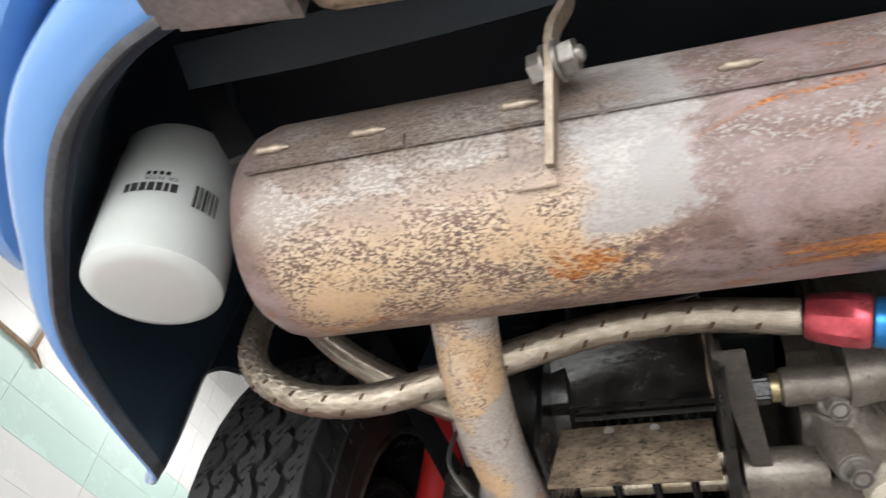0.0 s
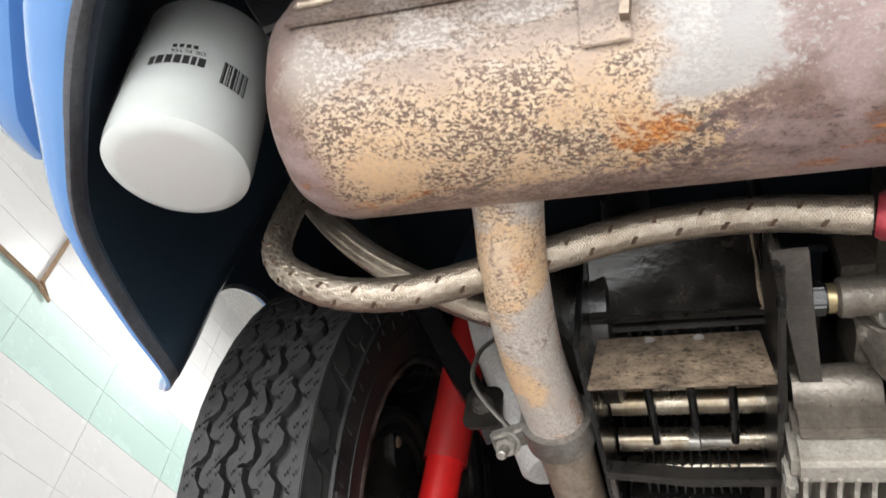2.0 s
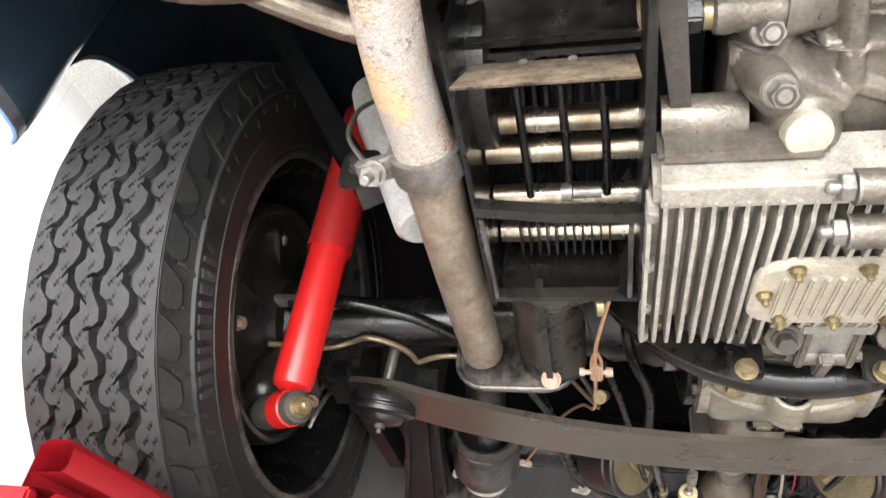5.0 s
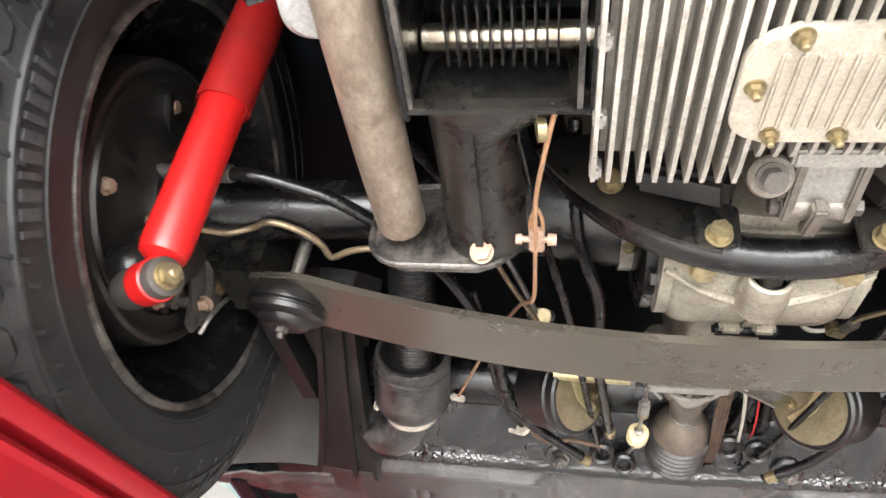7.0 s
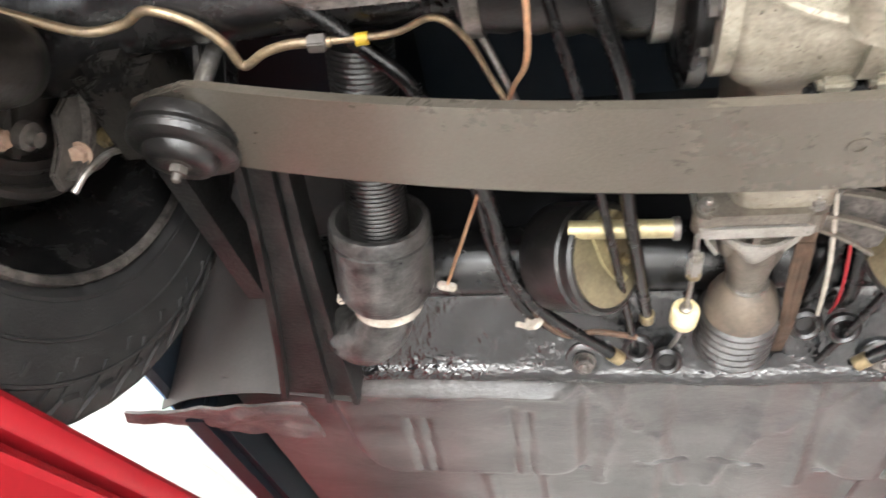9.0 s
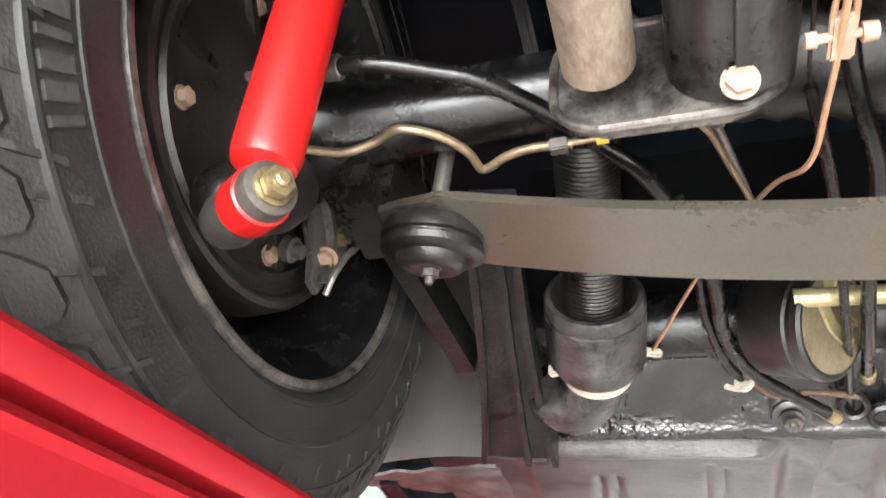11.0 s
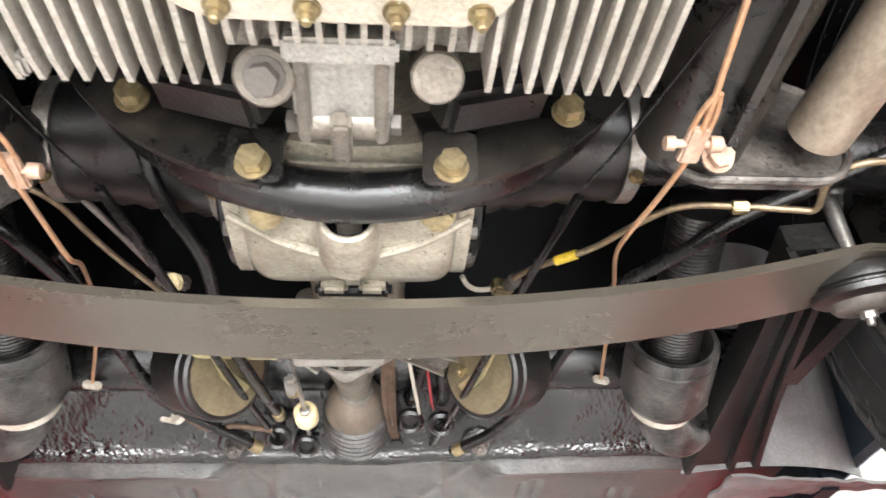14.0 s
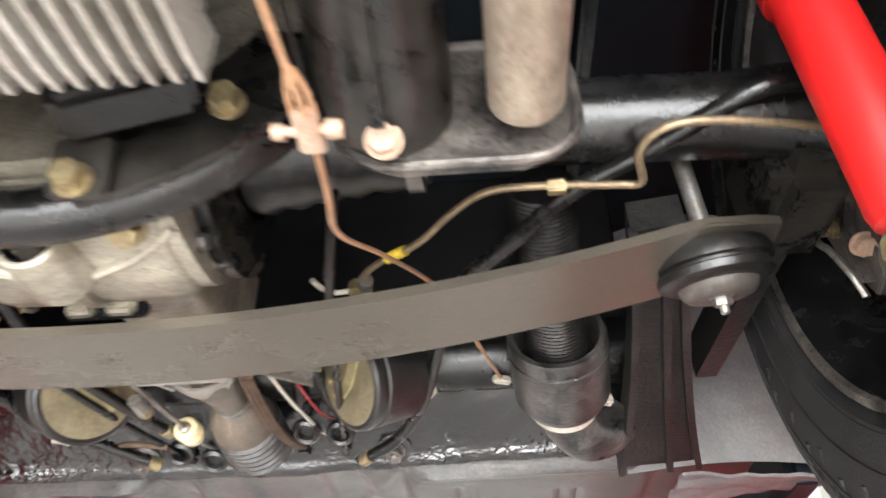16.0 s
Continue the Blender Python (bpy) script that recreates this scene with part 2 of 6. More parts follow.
def rusty_muffler(zones=True):
    """Flaking cream scale speckled with brown, a wiped grey middle, purple-brown heat scale beyond it and streaks of orange rust."""
    m = bpy.data.materials.new("rusty_muffler_steel")
    m.use_nodes = True
    t = m.node_tree
    bsdf = t.nodes["Principled BSDF"]
    tc = t.nodes.new("ShaderNodeTexCoord")
    mp = t.nodes.new("ShaderNodeMapping")
    mp.inputs["Scale"].default_value = (0.6, 1, 1)
    t.links.new(tc.outputs["Object"], mp.inputs["Vector"])
    co = mp.outputs["Vector"]
    sep = t.nodes.new("ShaderNodeSeparateXYZ")
    t.links.new(tc.outputs["Object"], sep.inputs[0])

    def math_of(op, a, b, c=None):
        n = t.nodes.new("ShaderNodeMath")
        n.operation = op
        for sock, v in zip(n.inputs, (a, b, c)):
            if isinstance(v, (int, float)):
                sock.default_value = v
            elif v is not None:
                t.links.new(v, sock)
        return n.outputs[0]

    def step(v, lo, hi):
        n = t.nodes.new("ShaderNodeMapRange")
        n.interpolation_type = "SMOOTHSTEP"
        n.inputs["From Min"].default_value, n.inputs["From Max"].default_value = lo, hi
        t.links.new(v, n.inputs["Value"])
        return n.outputs["Result"]

    broad, mid = noise_of(t, co, 9, 5, 0.6, 0.3).outputs["Fac"], noise_of(t, co, 34, 6, 0.65, 0.5).outputs["Fac"]
    flake, dust = noise_of(t, co, 640, 5, 0.68, 0.5).outputs["Fac"], noise_of(t, co, 700, 3, 0.6).outputs["Fac"]
    chip = noise_of(t, co, 280, 7, 0.7, 0.6).outputs["Fac"]
    x, y = sep.outputs["X"], sep.outputs["Y"]
    one_less = lambda v: math_of("SUBTRACT", 1.0, v)
    times = lambda a, b: math_of("MULTIPLY", a, b)
    wobble = lambda n, k, v: math_of("MULTIPLY_ADD", math_of("SUBTRACT", n, 0.5), k, v)
    xn, yn = wobble(mid, 0.10, wobble(broad, 0.22, x)), wobble(mid, 0.05, wobble(broad, 0.05, y))
    front = step(yn, -0.065, -0.02) if zones else step(broad, 0.2, 0.45)
    tone = mix_of(t, front, mix_of(t, step(mid, 0.4, 0.6), (0.30, 0.23, 0.185), (0.41, 0.325, 0.25)), mix_of(t, step(mid, 0.4, 0.6), (0.51, 0.345, 0.20), (0.57, 0.43, 0.29)))
    tone = mix_of(t, times(step(dust, 0.45, 0.62), 0.35), tone, (0.30, 0.25, 0.22))
    if zones:
        grey = times(times(step(xn, -0.215, -0.185), one_less(step(yn, -0.022, -0.004))), 0.9)
        grey = math_of("MAXIMUM", grey, times(times(step(mid, 0.46, 0.56), one_less(step(y, -0.06, -0.035))), 0.6))
    else:
        grey = times(step(wobble(mid, 0.3, broad), 0.46, 0.54), 0.75)
    tone = mix_of(t, grey, tone, mix_of(t, step(mid, 0.4, 0.62), (0.29, 0.282, 0.28), (0.40, 0.388, 0.38)))
    dense = times(times(one_less(times(grey, 0.85)), step(mid, 0.30, 0.52)), 1.0)
    if not zones:
        dense = times(dense, step(broad, 0.36, 0.5))
    col = mix_of(t, times(times(step(wobble(mid, 0.42, flake), 0.50, 0.53), dense), 0.93), tone, mix_of(t, step(chip, 0.45, 0.6), (0.10, 0.058, 0.043), (0.05, 0.032, 0.025)))
    if zones:
        dark = times(step(wobble(broad, 0.3, chip), 0.535, 0.56), times(step(yn, -0.015, 0.004), step(xn, -0.26, -0.2)))
        col = mix_of(t, dark, col, (0.055, 0.04, 0.035))
        edge_x = wobble(chip, 0.10, xn)
        scale = step(edge_x, -0.158, -0.13)
        cap = one_less(step(wobble(flake, 0.05, wobble(mid, 0.06, x)), -0.372, -0.350))
        under = times(step(wobble(chip, 0.06, wobble(mid, 0.06, y)), 0.010, 0.022), 0.75)
        brown = math_of("MAXIMUM", math_of("MAXIMUM", scale, cap), under)
        brown = times(brown, math_of("MULTIPLY_ADD", times(step(wobble(mid, 0.45, wobble(chip, 0.5, flake)), 0.55, 0.62), one_less(cap)), -0.75, 0.97))
        col = mix_of(t, brown, col, mix_of(t, step(mid, 0.38, 0.62), mix_of(t, step(dust, 0.4, 0.6), (0.28, 0.205, 0.195), (0.235, 0.17, 0.165)), (0.14, 0.088, 0.074)))
        # Soot near the seam, with the rear side's shade painted into it.
        soot_and_shade = times(one_less(step(yn, -0.078, -0.05)), one_less(step(x, -0.2, -0.12)))
        col = mix_of(t, times(soot_and_shade, math_of("MULTIPLY_ADD", step(flake, 0.45, 0.55), 0.35, 0.58)), col, (0.085, 0.062, 0.052))
        rusty = noise_of(t, co, 17, 7, 0.72, 0.8).outputs["Fac"]
        orange = math_of("MAXIMUM", times(step(wobble(flake, 0.3, rusty), 0.56, 0.62), times(step(yn, -0.03, -0.005), one_less(under))), times(step(wobble(flake, 0.25, rusty), 0.57, 0.63), scale))
    else:
        col = mix_of(t, times(step(mid, 0.57, 0.62), step(flake, 0.42, 0.52)), col, (0.17, 0.115, 0.10))
        orange = times(step(wobble(flake, 0.3, noise_of(t, co, 22, 6, 0.7, 0.6).outputs["Fac"]), 0.58, 0.64), 0.5)
    col = mix_of(t, orange, col, mix_of(t, step(flake, 0.4, 0.6), (0.52, 0.19, 0.025), (0.17, 0.05, 0.014)))
    t.links.new(col, bsdf.inputs["Base Color"])
    bsdf.inputs["Metallic"].default_value = 0.1
    t.links.new(math_of("MULTIPLY_ADD", mid, 0.35, 0.33), bsdf.inputs["Roughness"])
    b = t.nodes.new("ShaderNodeBump")
    b.inputs["Strength"].default_value, b.inputs["Distance"].default_value = 0.4, 0.0008
    t.links.new(math_of("MULTIPLY_ADD", dust, 0.4, flake), b.inputs["Height"])
    t.links.new(b.outputs["Normal"], bsdf.inputs["Normal"])
    return m


M["rust"] = rusty_muffler()
M["pipe"] = rusty_muffler(False)
M["pipe_grey"] = material("grey_exhaust_pipe", (0.37, 0.305, 0.24), (0.15, 0.105, 0.075), 0.36, 26, 260, 0.42, 0.45, 0.2, edge=0.1, stretch=(1, 0.6, 1))

# ---- builders ----


def thing(name, label, category, base=(0, 0, 0), group="", kind="", place=None):
    """An empty at the thing's base, in car axes (or in the axes of place)."""
    ob = new(name)
    ob.empty_display_size = 0.05
    ob.matrix_world = (CAR if place is None else place) @ Matrix.Translation(base)
    ob["base"] = base
    return tagged(ob, label, category, group, kind)


def part(name, bm, mat, parent, label="", smooth=True):
    base = Vector(parent["base"])
    bmesh.ops.recalc_face_normals(bm, faces=bm.faces)
    bmesh.ops.translate(bm, verts=bm.verts, vec=-base)
    me = bpy.data.meshes.new(name)
    bm.to_mesh(me)
    bm.free()
    me.materials.append(M[mat])
    if smooth:
        me.shade_smooth()
        me.set_sharp_from_angle(angle=radians(38))
    ob = new(name, me)
    ob.parent = parent
    ob["base"] = (base.x, base.y, base.z)
    return tagged(ob, label)


def frame_of(d):
    d = Vector(d).normalized()
    a = Vector((0, 0, 1)) if abs(d.z) < 0.9 else Vector((1, 0, 0))
    u = d.cross(a).normalized()
    return d, u, d.cross(u).normalized()


def smooth_path(pts, steps=6):
    """A Catmull-Rom curve through the points."""
    p = [Vector(q) for q in pts]
    p = [p[0] * 2 - p[1], *p, p[-1] * 2 - p[-2]]
    out = []
    for i in range(1, len(p) - 2):
        a, b, c, d = p[i - 1:i + 3]
        for k in range(steps):
            s = k / steps
            out.append(0.5 * (2 * b + (c - a) * s + (2 * a - 5 * b + 4 * c - d) * s * s + (3 * b - a - 3 * c + d) * s ** 3))
    return out + [p[-2]]


def sweep(bm, pts, radius, seg=12, caps=True):
    """A round tube along the points; radius is a number or a function of 0..1."""
    rings = []
    d0, u, v = frame_of(pts[1] - pts[0])
    n = len(pts)
    for i, p in enumerate(pts):
        d = (pts[min(i + 1, n - 1)] - pts[max(i - 1, 0)]).normalized()
        u = (u - d * u.dot(d)).normalized()
        v = d.cross(u)
        r = radius(i / (n - 1)) if callable(radius) else radius
        rings.append([bm.verts.new(p + (u * math.cos(2 * math.pi * k / seg) + v * math.sin(2 * math.pi * k / seg)) * r) for k in range(seg)])
    for a, b in zip(rings, rings[1:]):
        for k in range(seg):
            bm.faces.new((a[k], a[(k + 1) % seg], b[(k + 1) % seg], b[k]))
    if caps:
        bm.faces.new(rings[0][::-1])
        bm.faces.new(rings[-1])
    return bm


def tube(pts, radius, seg=12, steps=6, caps=True):
    return sweep(bmesh.new(), smooth_path(pts, steps) if steps else [Vector(p) for p in pts], radius, seg, caps)


def lathe(origin, axis, profile, seg=32, bm=None, caps=True):
    """Turns (distance along the axis, radius) pairs about an axis."""
    bm = bm or bmesh.new()
    o = Vector(origin)
    d, u, v = frame_of(axis)
    rings = []
    for h, r in profile:
        rings.append([bm.verts.new(o + d * h + (u * math.cos(2 * math.pi * k / seg) + v * math.sin(2 * math.pi * k / seg)) * max(r, 1e-4)) for k in range(seg)])
    for a, b in zip(rings, rings[1:]):
        for k in range(seg):
            bm.faces.new((a[k], a[(k + 1) % seg], b[(k + 1) % seg], b[k]))
    if caps:
        bm.faces.new(rings[0][::-1])
        bm.faces.new(rings[-1])
    return bm


def prism(outline, m, thick, bevel=0.0, bm=None):
    """Extrudes a flat outline (x, y) by thick along z, in the pose m."""
    own = bmesh.new()
    lo = [own.verts.new((x, y, 0)) for x, y in outline]
    hi = [own.verts.new((x, y, thick)) for x, y in outline]
    own.faces.new(lo[::-1])
    own.faces.new(hi)
    n = len(lo)
    for k in range(n):
        own.faces.new((lo[k], lo[(k + 1) % n], hi[(k + 1) % n], hi[k]))
    if bevel:
        bmesh.ops.bevel(own, geom=own.edges[:], offset=bevel, segments=2, affect="EDGES", clamp_overlap=True)
    own.transform(m)
    return join(bm, own)


def join(bm, own):
    if bm is None:
        return own
    me = bpy.data.meshes.new("joined")
    own.to_mesh(me)
    own.free()
    bm.from_mesh(me)
    bpy.data.meshes.remove(me)
    return bm


def block(c, s, bevel=0.0, rot=(0, 0, 0), bm=None):
    x, y, z = (a / 2 for a in s)
    return prism([(-x, -y), (x, -y), (x, y), (-x, y)], pose(*c, *rot) @ Matrix.Translation((0, 0, -z)), 2 * z, bevel, bm)


def rounded(w, h, r, seg=5):
    out = []
    for cx, cy, a0 in ((w / 2 - r, h / 2 - r, 0), (r - w / 2, h / 2 - r, 90), (r - w / 2, r - h / 2, 180), (w / 2 - r, r - h / 2, 270)):
        for k in range(seg + 1):
            a = radians(a0 + 90 * k / seg)
            out.append((cx + r * math.cos(a), cy + r * math.sin(a)))
    return out


def hexagon(r, turn=0):
    return [(r * math.cos(radians(60 * k + turn)), r * math.sin(radians(60 * k + turn))) for k in range(6)]


def facing(p, d):
    """A pose at p whose z axis points along d."""
    return Matrix.Translation(p) @ Vector(d).to_track_quat("Z", "Y").to_matrix().to_4x4()


def bolt(p, d, r=0.008, mat="brass", parent=None, head=0.6, stud=0.0, name="bolt", turn=10, label=""):
    """A hexagon head with its washer, standing at p and facing d."""
    m = facing(p, d)
    bm = prism(hexagon(r, turn), m @ Matrix.Translation((0, 0, r * 0.25)), r * head * 1.4, r * 0.05)
    bm = lathe(p, d, [(0, r * 1.25), (r * 0.2, r * 1.25)], 18, bm)
    if stud:
        bm = lathe(p, d, [(0, r * 0.5), (stud, r * 0.5), (stud + r * 0.15, r * 0.35)], 12, bm)
    return part(name, bm, mat, parent, label)


def ribbon(pts, width_dir, width, thick_dir, thick, bm=None):
    """A flat strip along the points: width and thickness along two given directions, each a vector or a function of 0..1."""
    bm = bm or bmesh.new()
    rings = []
    n = len(pts)
    for i, p in enumerate(pts):
        s = i / (n - 1)
        w = (width_dir(s) if callable(width_dir) else Vector(width_dir)) * ((width(s) if callable(width) else width) / 2)
        h = (thick_dir(s) if callable(thick_dir) else Vector(thick_dir)) * (thick / 2)
        rings.append([bm.verts.new(Vector(p) + a * w + b * h) for a, b in ((-1, -1), (1, -1), (1, 1), (-1, 1))])
    for a, b in zip(rings, rings[1:]):
        for k in range(4):
            bm.faces.new((a[k], a[(k + 1) % 4], b[(k + 1) % 4], b[k]))
    bm.faces.new(rings[0][::-1])
    bm.faces.new(rings[-1])
    return bm


def sheet(rows, thick=0.0, bm=None):
    """A surface through a grid of points."""
    bm = bm or bmesh.new()
    g = [[bm.verts.new(p) for p in row] for row in rows]
    for a, b in zip(g, g[1:]):
        for k in range(len(a) - 1):
            bm.faces.new((a[k], a[k + 1], b[k + 1], b[k]))
    if thick:
        bmesh.ops.recalc_face_normals(bm, faces=bm.faces)
        bmesh.ops.solidify(bm, geom=bm.faces[:], thickness=thick)
    return bm


# ---- workshop ----
ID = Matrix.Identity(4)
random.seed(7)


def setting(name, bm, mat, label, category):
    ob = thing(name, label, category, kind="structure", place=ID)
    part(name + "_surface", bm, mat, ob)
    return ob


setting("floor", block((0, 0.5, -0.05), (7, 9, 0.1)), "concrete", "pale grey painted concrete workshop floor", "floor")
setting("ceiling", block((0, 0.5, 3.85), (7, 9, 0.1)), "plaster", "plain white workshop ceiling above the car", "ceiling")
wall_w = setting("wall_west", block((-2.45, 0.5, 1.9), (0.2, 9, 3.8)), "plaster", "workshop wall with white and pale green tiles", "wall")
setting("wall_east", block((2.6, 0.5, 1.9), (0.2, 9, 3.8)), "plaster", "plain white plastered workshop wall", "wall")
setting("wall_north", block((0, 4.9, 1.9), (5.3, 0.2, 3.8)), "plaster", "plain white plastered workshop wall", "wall")
bm = block((-2.3, -3.5, 1.9), (0.6, 0.2, 3.8))
bm = block((2.3, -3.5, 1.9), (0.6, 0.2, 3.8), bm=bm)
bm = block((0, -3.5, 3.3), (4.0, 0.2, 1.0), bm=bm)
setting("wall_south", bm, "plaster", "white workshop wall round an open garage door", "wall")

# ---- lift and car body ----


def runway(s):
    ob = thing("lift_runway", "red painted steel runway of a car lift under the tyres", "car lift", (s * 0.6, 0, 1.4), "lift runways", place=ID)
    prof = [(-0.001, 1.545), (-0.007, 1.549), (-0.004, 1.5515), (0.016, 1.552), (0.016, 1.561), (-0.004, 1.562), (-0.007, 1.566), (-0.007, 1.577), (-0.003, 1.582), (0.012, 1.582), (0.018, 1.578), (0.020, 1.545), (0.03, 1.541), (0.44, 1.541), (0.45, 1.575), (0.46, 1.575), (0.46, 1.44), (0.02, 1.44), (-0.001, 1.447)]
    rows = [[(s * (0.500 + dx), y, z) for dx, z in prof + prof[:1]] for y in (-0.42, -0.2, 0.4, 1.2, 2.0, 3.0)]
    bm = sheet(rows)
    part("beam", bm, "lift_red", ob)
    for y in (-0.3, 2.8):
        part("post", block((s * 0.76, y, 0.7205), (0.14, 0.14, 1.439), 0.006), "lift_red", ob)
    part("end_plate", block((s * 0.73, -0.425, 1.50), (0.45, 0.01, 0.10), 0.002), "lift_red", ob)
    return ob


runway(-1), runway(1)

body = thing("car_body", "blue classic coupe body with black undersealed underside raised on a lift", "car body", (0, 0, 1.8))
EDGE = [(0, -0.93, 1.80, 1), (-0.2, -0.905, 1.79, 1), (-0.374, -0.849, 1.78, 1), (-0.434, -0.831, 1.78, 1), (-0.488, -0.802, 1.78, 1), (-0.526, -0.767, 1.78, 0.9),
        (-0.570, -0.712, 1.78, 0.7), (-0.619, -0.634, 1.78, 0.45), (-0.640, -0.538, 1.782, 0.3), (-0.642, -0.456, 1.780, 0.3), (-0.68, -0.425, 1.80, 0.3), (-0.70, -0.411, 1.866, 0.3),
        (-0.70, -0.413, 1.92, 0.3), (-0.70, -0.396, 1.967, 0.3), (-0.70, -0.36, 1.999, 0.3), (-0.70, -0.3, 2.02, 0.3), (-0.70, -0.07, 2.05, 0.3), (-0.70, 0.15, 2.02, 0.3),
        (-0.70, 0.24, 1.95, 0.3), (-0.70, 0.29, 1.87, 0.3), (-0.70, 0.31, 1.82, 0.3), (-0.70, 0.45, 1.82, 0.3), (-0.71, 0.8, 1.82, 0.3), (-0.71, 2.4, 1.82, 0.3)]
EDGE = [(*p, 0.25 + 0.75 * min(1, max(0, (-0.47 - p.y) / 0.3)) ** 1.7) for p in smooth_path([e[:3] for e in EDGE], 5)]
SKIN = [(0.0, 0.012), (0.0, 0.004), (0.004, 0.0005), (0.012, 0.0), (0.028, 0.001), (0.036, 0.005), (0.042, 0.014), (0.046, 0.03), (0.05, 0.08), (0.055, 0.2), (0.05, 0.42)]


def skin(s, profile):
    rows = []
    n = len(EDGE)
    for i, (x, y, z, f) in enumerate(EDGE):
        a, b = EDGE[max(i - 3, 0)], EDGE[min(i + 3, n - 1)]
        tx, ty = b[0] - a[0], b[1] - a[1]
        k = math.hypot(tx, ty)
        nx, ny = (-ty / k, tx / k) if k > 0.01 else (-1, 0)
        w = min(1, max(0, (-0.6 - x) / 0.04))
        nx, ny = nx * (1 - w) - w, ny * (1 - w)
        k = math.hypot(nx, ny)
        nx, ny = nx / k, ny / k
        rows.append([(s * -(x + nx * o * f), y + ny * o * f, z + (min(h, 0.42) if z < 1.85 else h * (2.2 - z) / 0.42)) for o, h in profile])
    return rows


for s in (-1, 1):
    part("fender", sheet(skin(s, SKIN)), "blue", body, "glossy light blue painted rear fender")
    part("fender_hem", sheet(skin(s, [(-0.0012, 0.0135), (-0.0008, 0.003), (0.001, -0.0007), (0.0045, -0.001), (0.0065, -0.0003)])), "hem", body, "scuffed grey folded fender hem")
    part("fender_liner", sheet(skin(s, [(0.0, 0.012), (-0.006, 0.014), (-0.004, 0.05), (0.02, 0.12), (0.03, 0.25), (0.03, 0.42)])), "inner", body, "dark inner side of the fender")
bumper = thing("bumper", "blue painted wrap-round rear bumper blade", "bumper", (0, -0.98, 1.83))
BLADE = [(0.062, 0.035), (0.064, 0.012), (0.074, 0.0), (0.09, -0.002), (0.12, 0.012), (0.145, 0.045), (0.15, 0.085), (0.135, 0.115), (0.1, 0.12), (0.066, 0.1), (0.062, 0.035)]
for s in (-1, 1):
    rows = []
    n = len(EDGE)
    for i, (x, y, z, f) in enumerate(EDGE):
        if y > -0.62:
            break
        a, b2 = EDGE[max(i - 3, 0)], EDGE[i + 3]
        k = math.hypot(b2[0] - a[0], b2[1] - a[1])
        nx, ny = -(b2[1] - a[1]) / k, (b2[0] - a[0]) / k
        g = min(1, max(0.02, (-0.62 - y) / 0.05)) ** 0.5
        rows.append([(s * -(x + nx * (0.062 + (o - 0.062) * g)), y + ny * (0.062 + (o - 0.062) * g), 1.835 + 0.03 * (1 - g) + h * g) for o, h in BLADE])
    part("blade", sheet(rows), "blue", bumper)
    part("bumper_iron", block((s * 0.40, -0.90, 1.875), (0.03, 0.12, 0.02), 0.004), "liner", bumper)
# near-black sheets close the body above and behind the engine
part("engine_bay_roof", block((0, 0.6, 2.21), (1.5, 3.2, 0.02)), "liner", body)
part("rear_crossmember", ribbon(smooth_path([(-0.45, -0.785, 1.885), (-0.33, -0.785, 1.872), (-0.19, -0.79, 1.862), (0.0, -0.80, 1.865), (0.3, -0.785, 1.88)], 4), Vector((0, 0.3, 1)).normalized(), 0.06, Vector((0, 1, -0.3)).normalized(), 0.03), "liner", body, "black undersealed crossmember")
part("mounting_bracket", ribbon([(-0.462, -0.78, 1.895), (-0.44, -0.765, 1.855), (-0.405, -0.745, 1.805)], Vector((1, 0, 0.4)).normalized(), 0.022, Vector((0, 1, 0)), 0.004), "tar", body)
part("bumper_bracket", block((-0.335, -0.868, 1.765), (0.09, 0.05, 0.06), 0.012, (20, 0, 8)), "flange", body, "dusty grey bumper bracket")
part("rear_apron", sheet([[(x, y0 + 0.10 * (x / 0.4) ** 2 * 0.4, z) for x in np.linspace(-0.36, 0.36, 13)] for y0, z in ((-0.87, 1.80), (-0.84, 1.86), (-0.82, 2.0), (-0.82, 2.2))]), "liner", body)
# floor pan with its ribs, rising at the sides, and the tarred frame wall behind it
rows = []


def soft(d, w):
    """1 inside, 0 outside, rounded over the width w."""
    t = min(1, max(0, d / w + 0.5))
    return t * t * (3 - 2 * t)


def groove(x, y, x0, y0, x1, y1, w):
    dx, dy = x1 - x0, y1 - y0
    t = min(1, max(0, ((x - x0) * dx + (y - y0) * dy) / (dx * dx + dy * dy)))
    return max(0, 1 - math.hypot(x - x0 - t * dx, y - y0 - t * dy) / w)


def box_depth(x, y, x0, x1, y0, y1, r):
    """Distance inside a rounded box, minus outside."""
    qx, qy = abs(x - (x0 + x1) / 2) - (x1 - x0) / 2 + r, abs(y - (y0 + y1) / 2) - (y1 - y0) / 2 + r
    return r - math.hypot(max(qx, 0), max(qy, 0)) - min(max(qx, qy), 0)


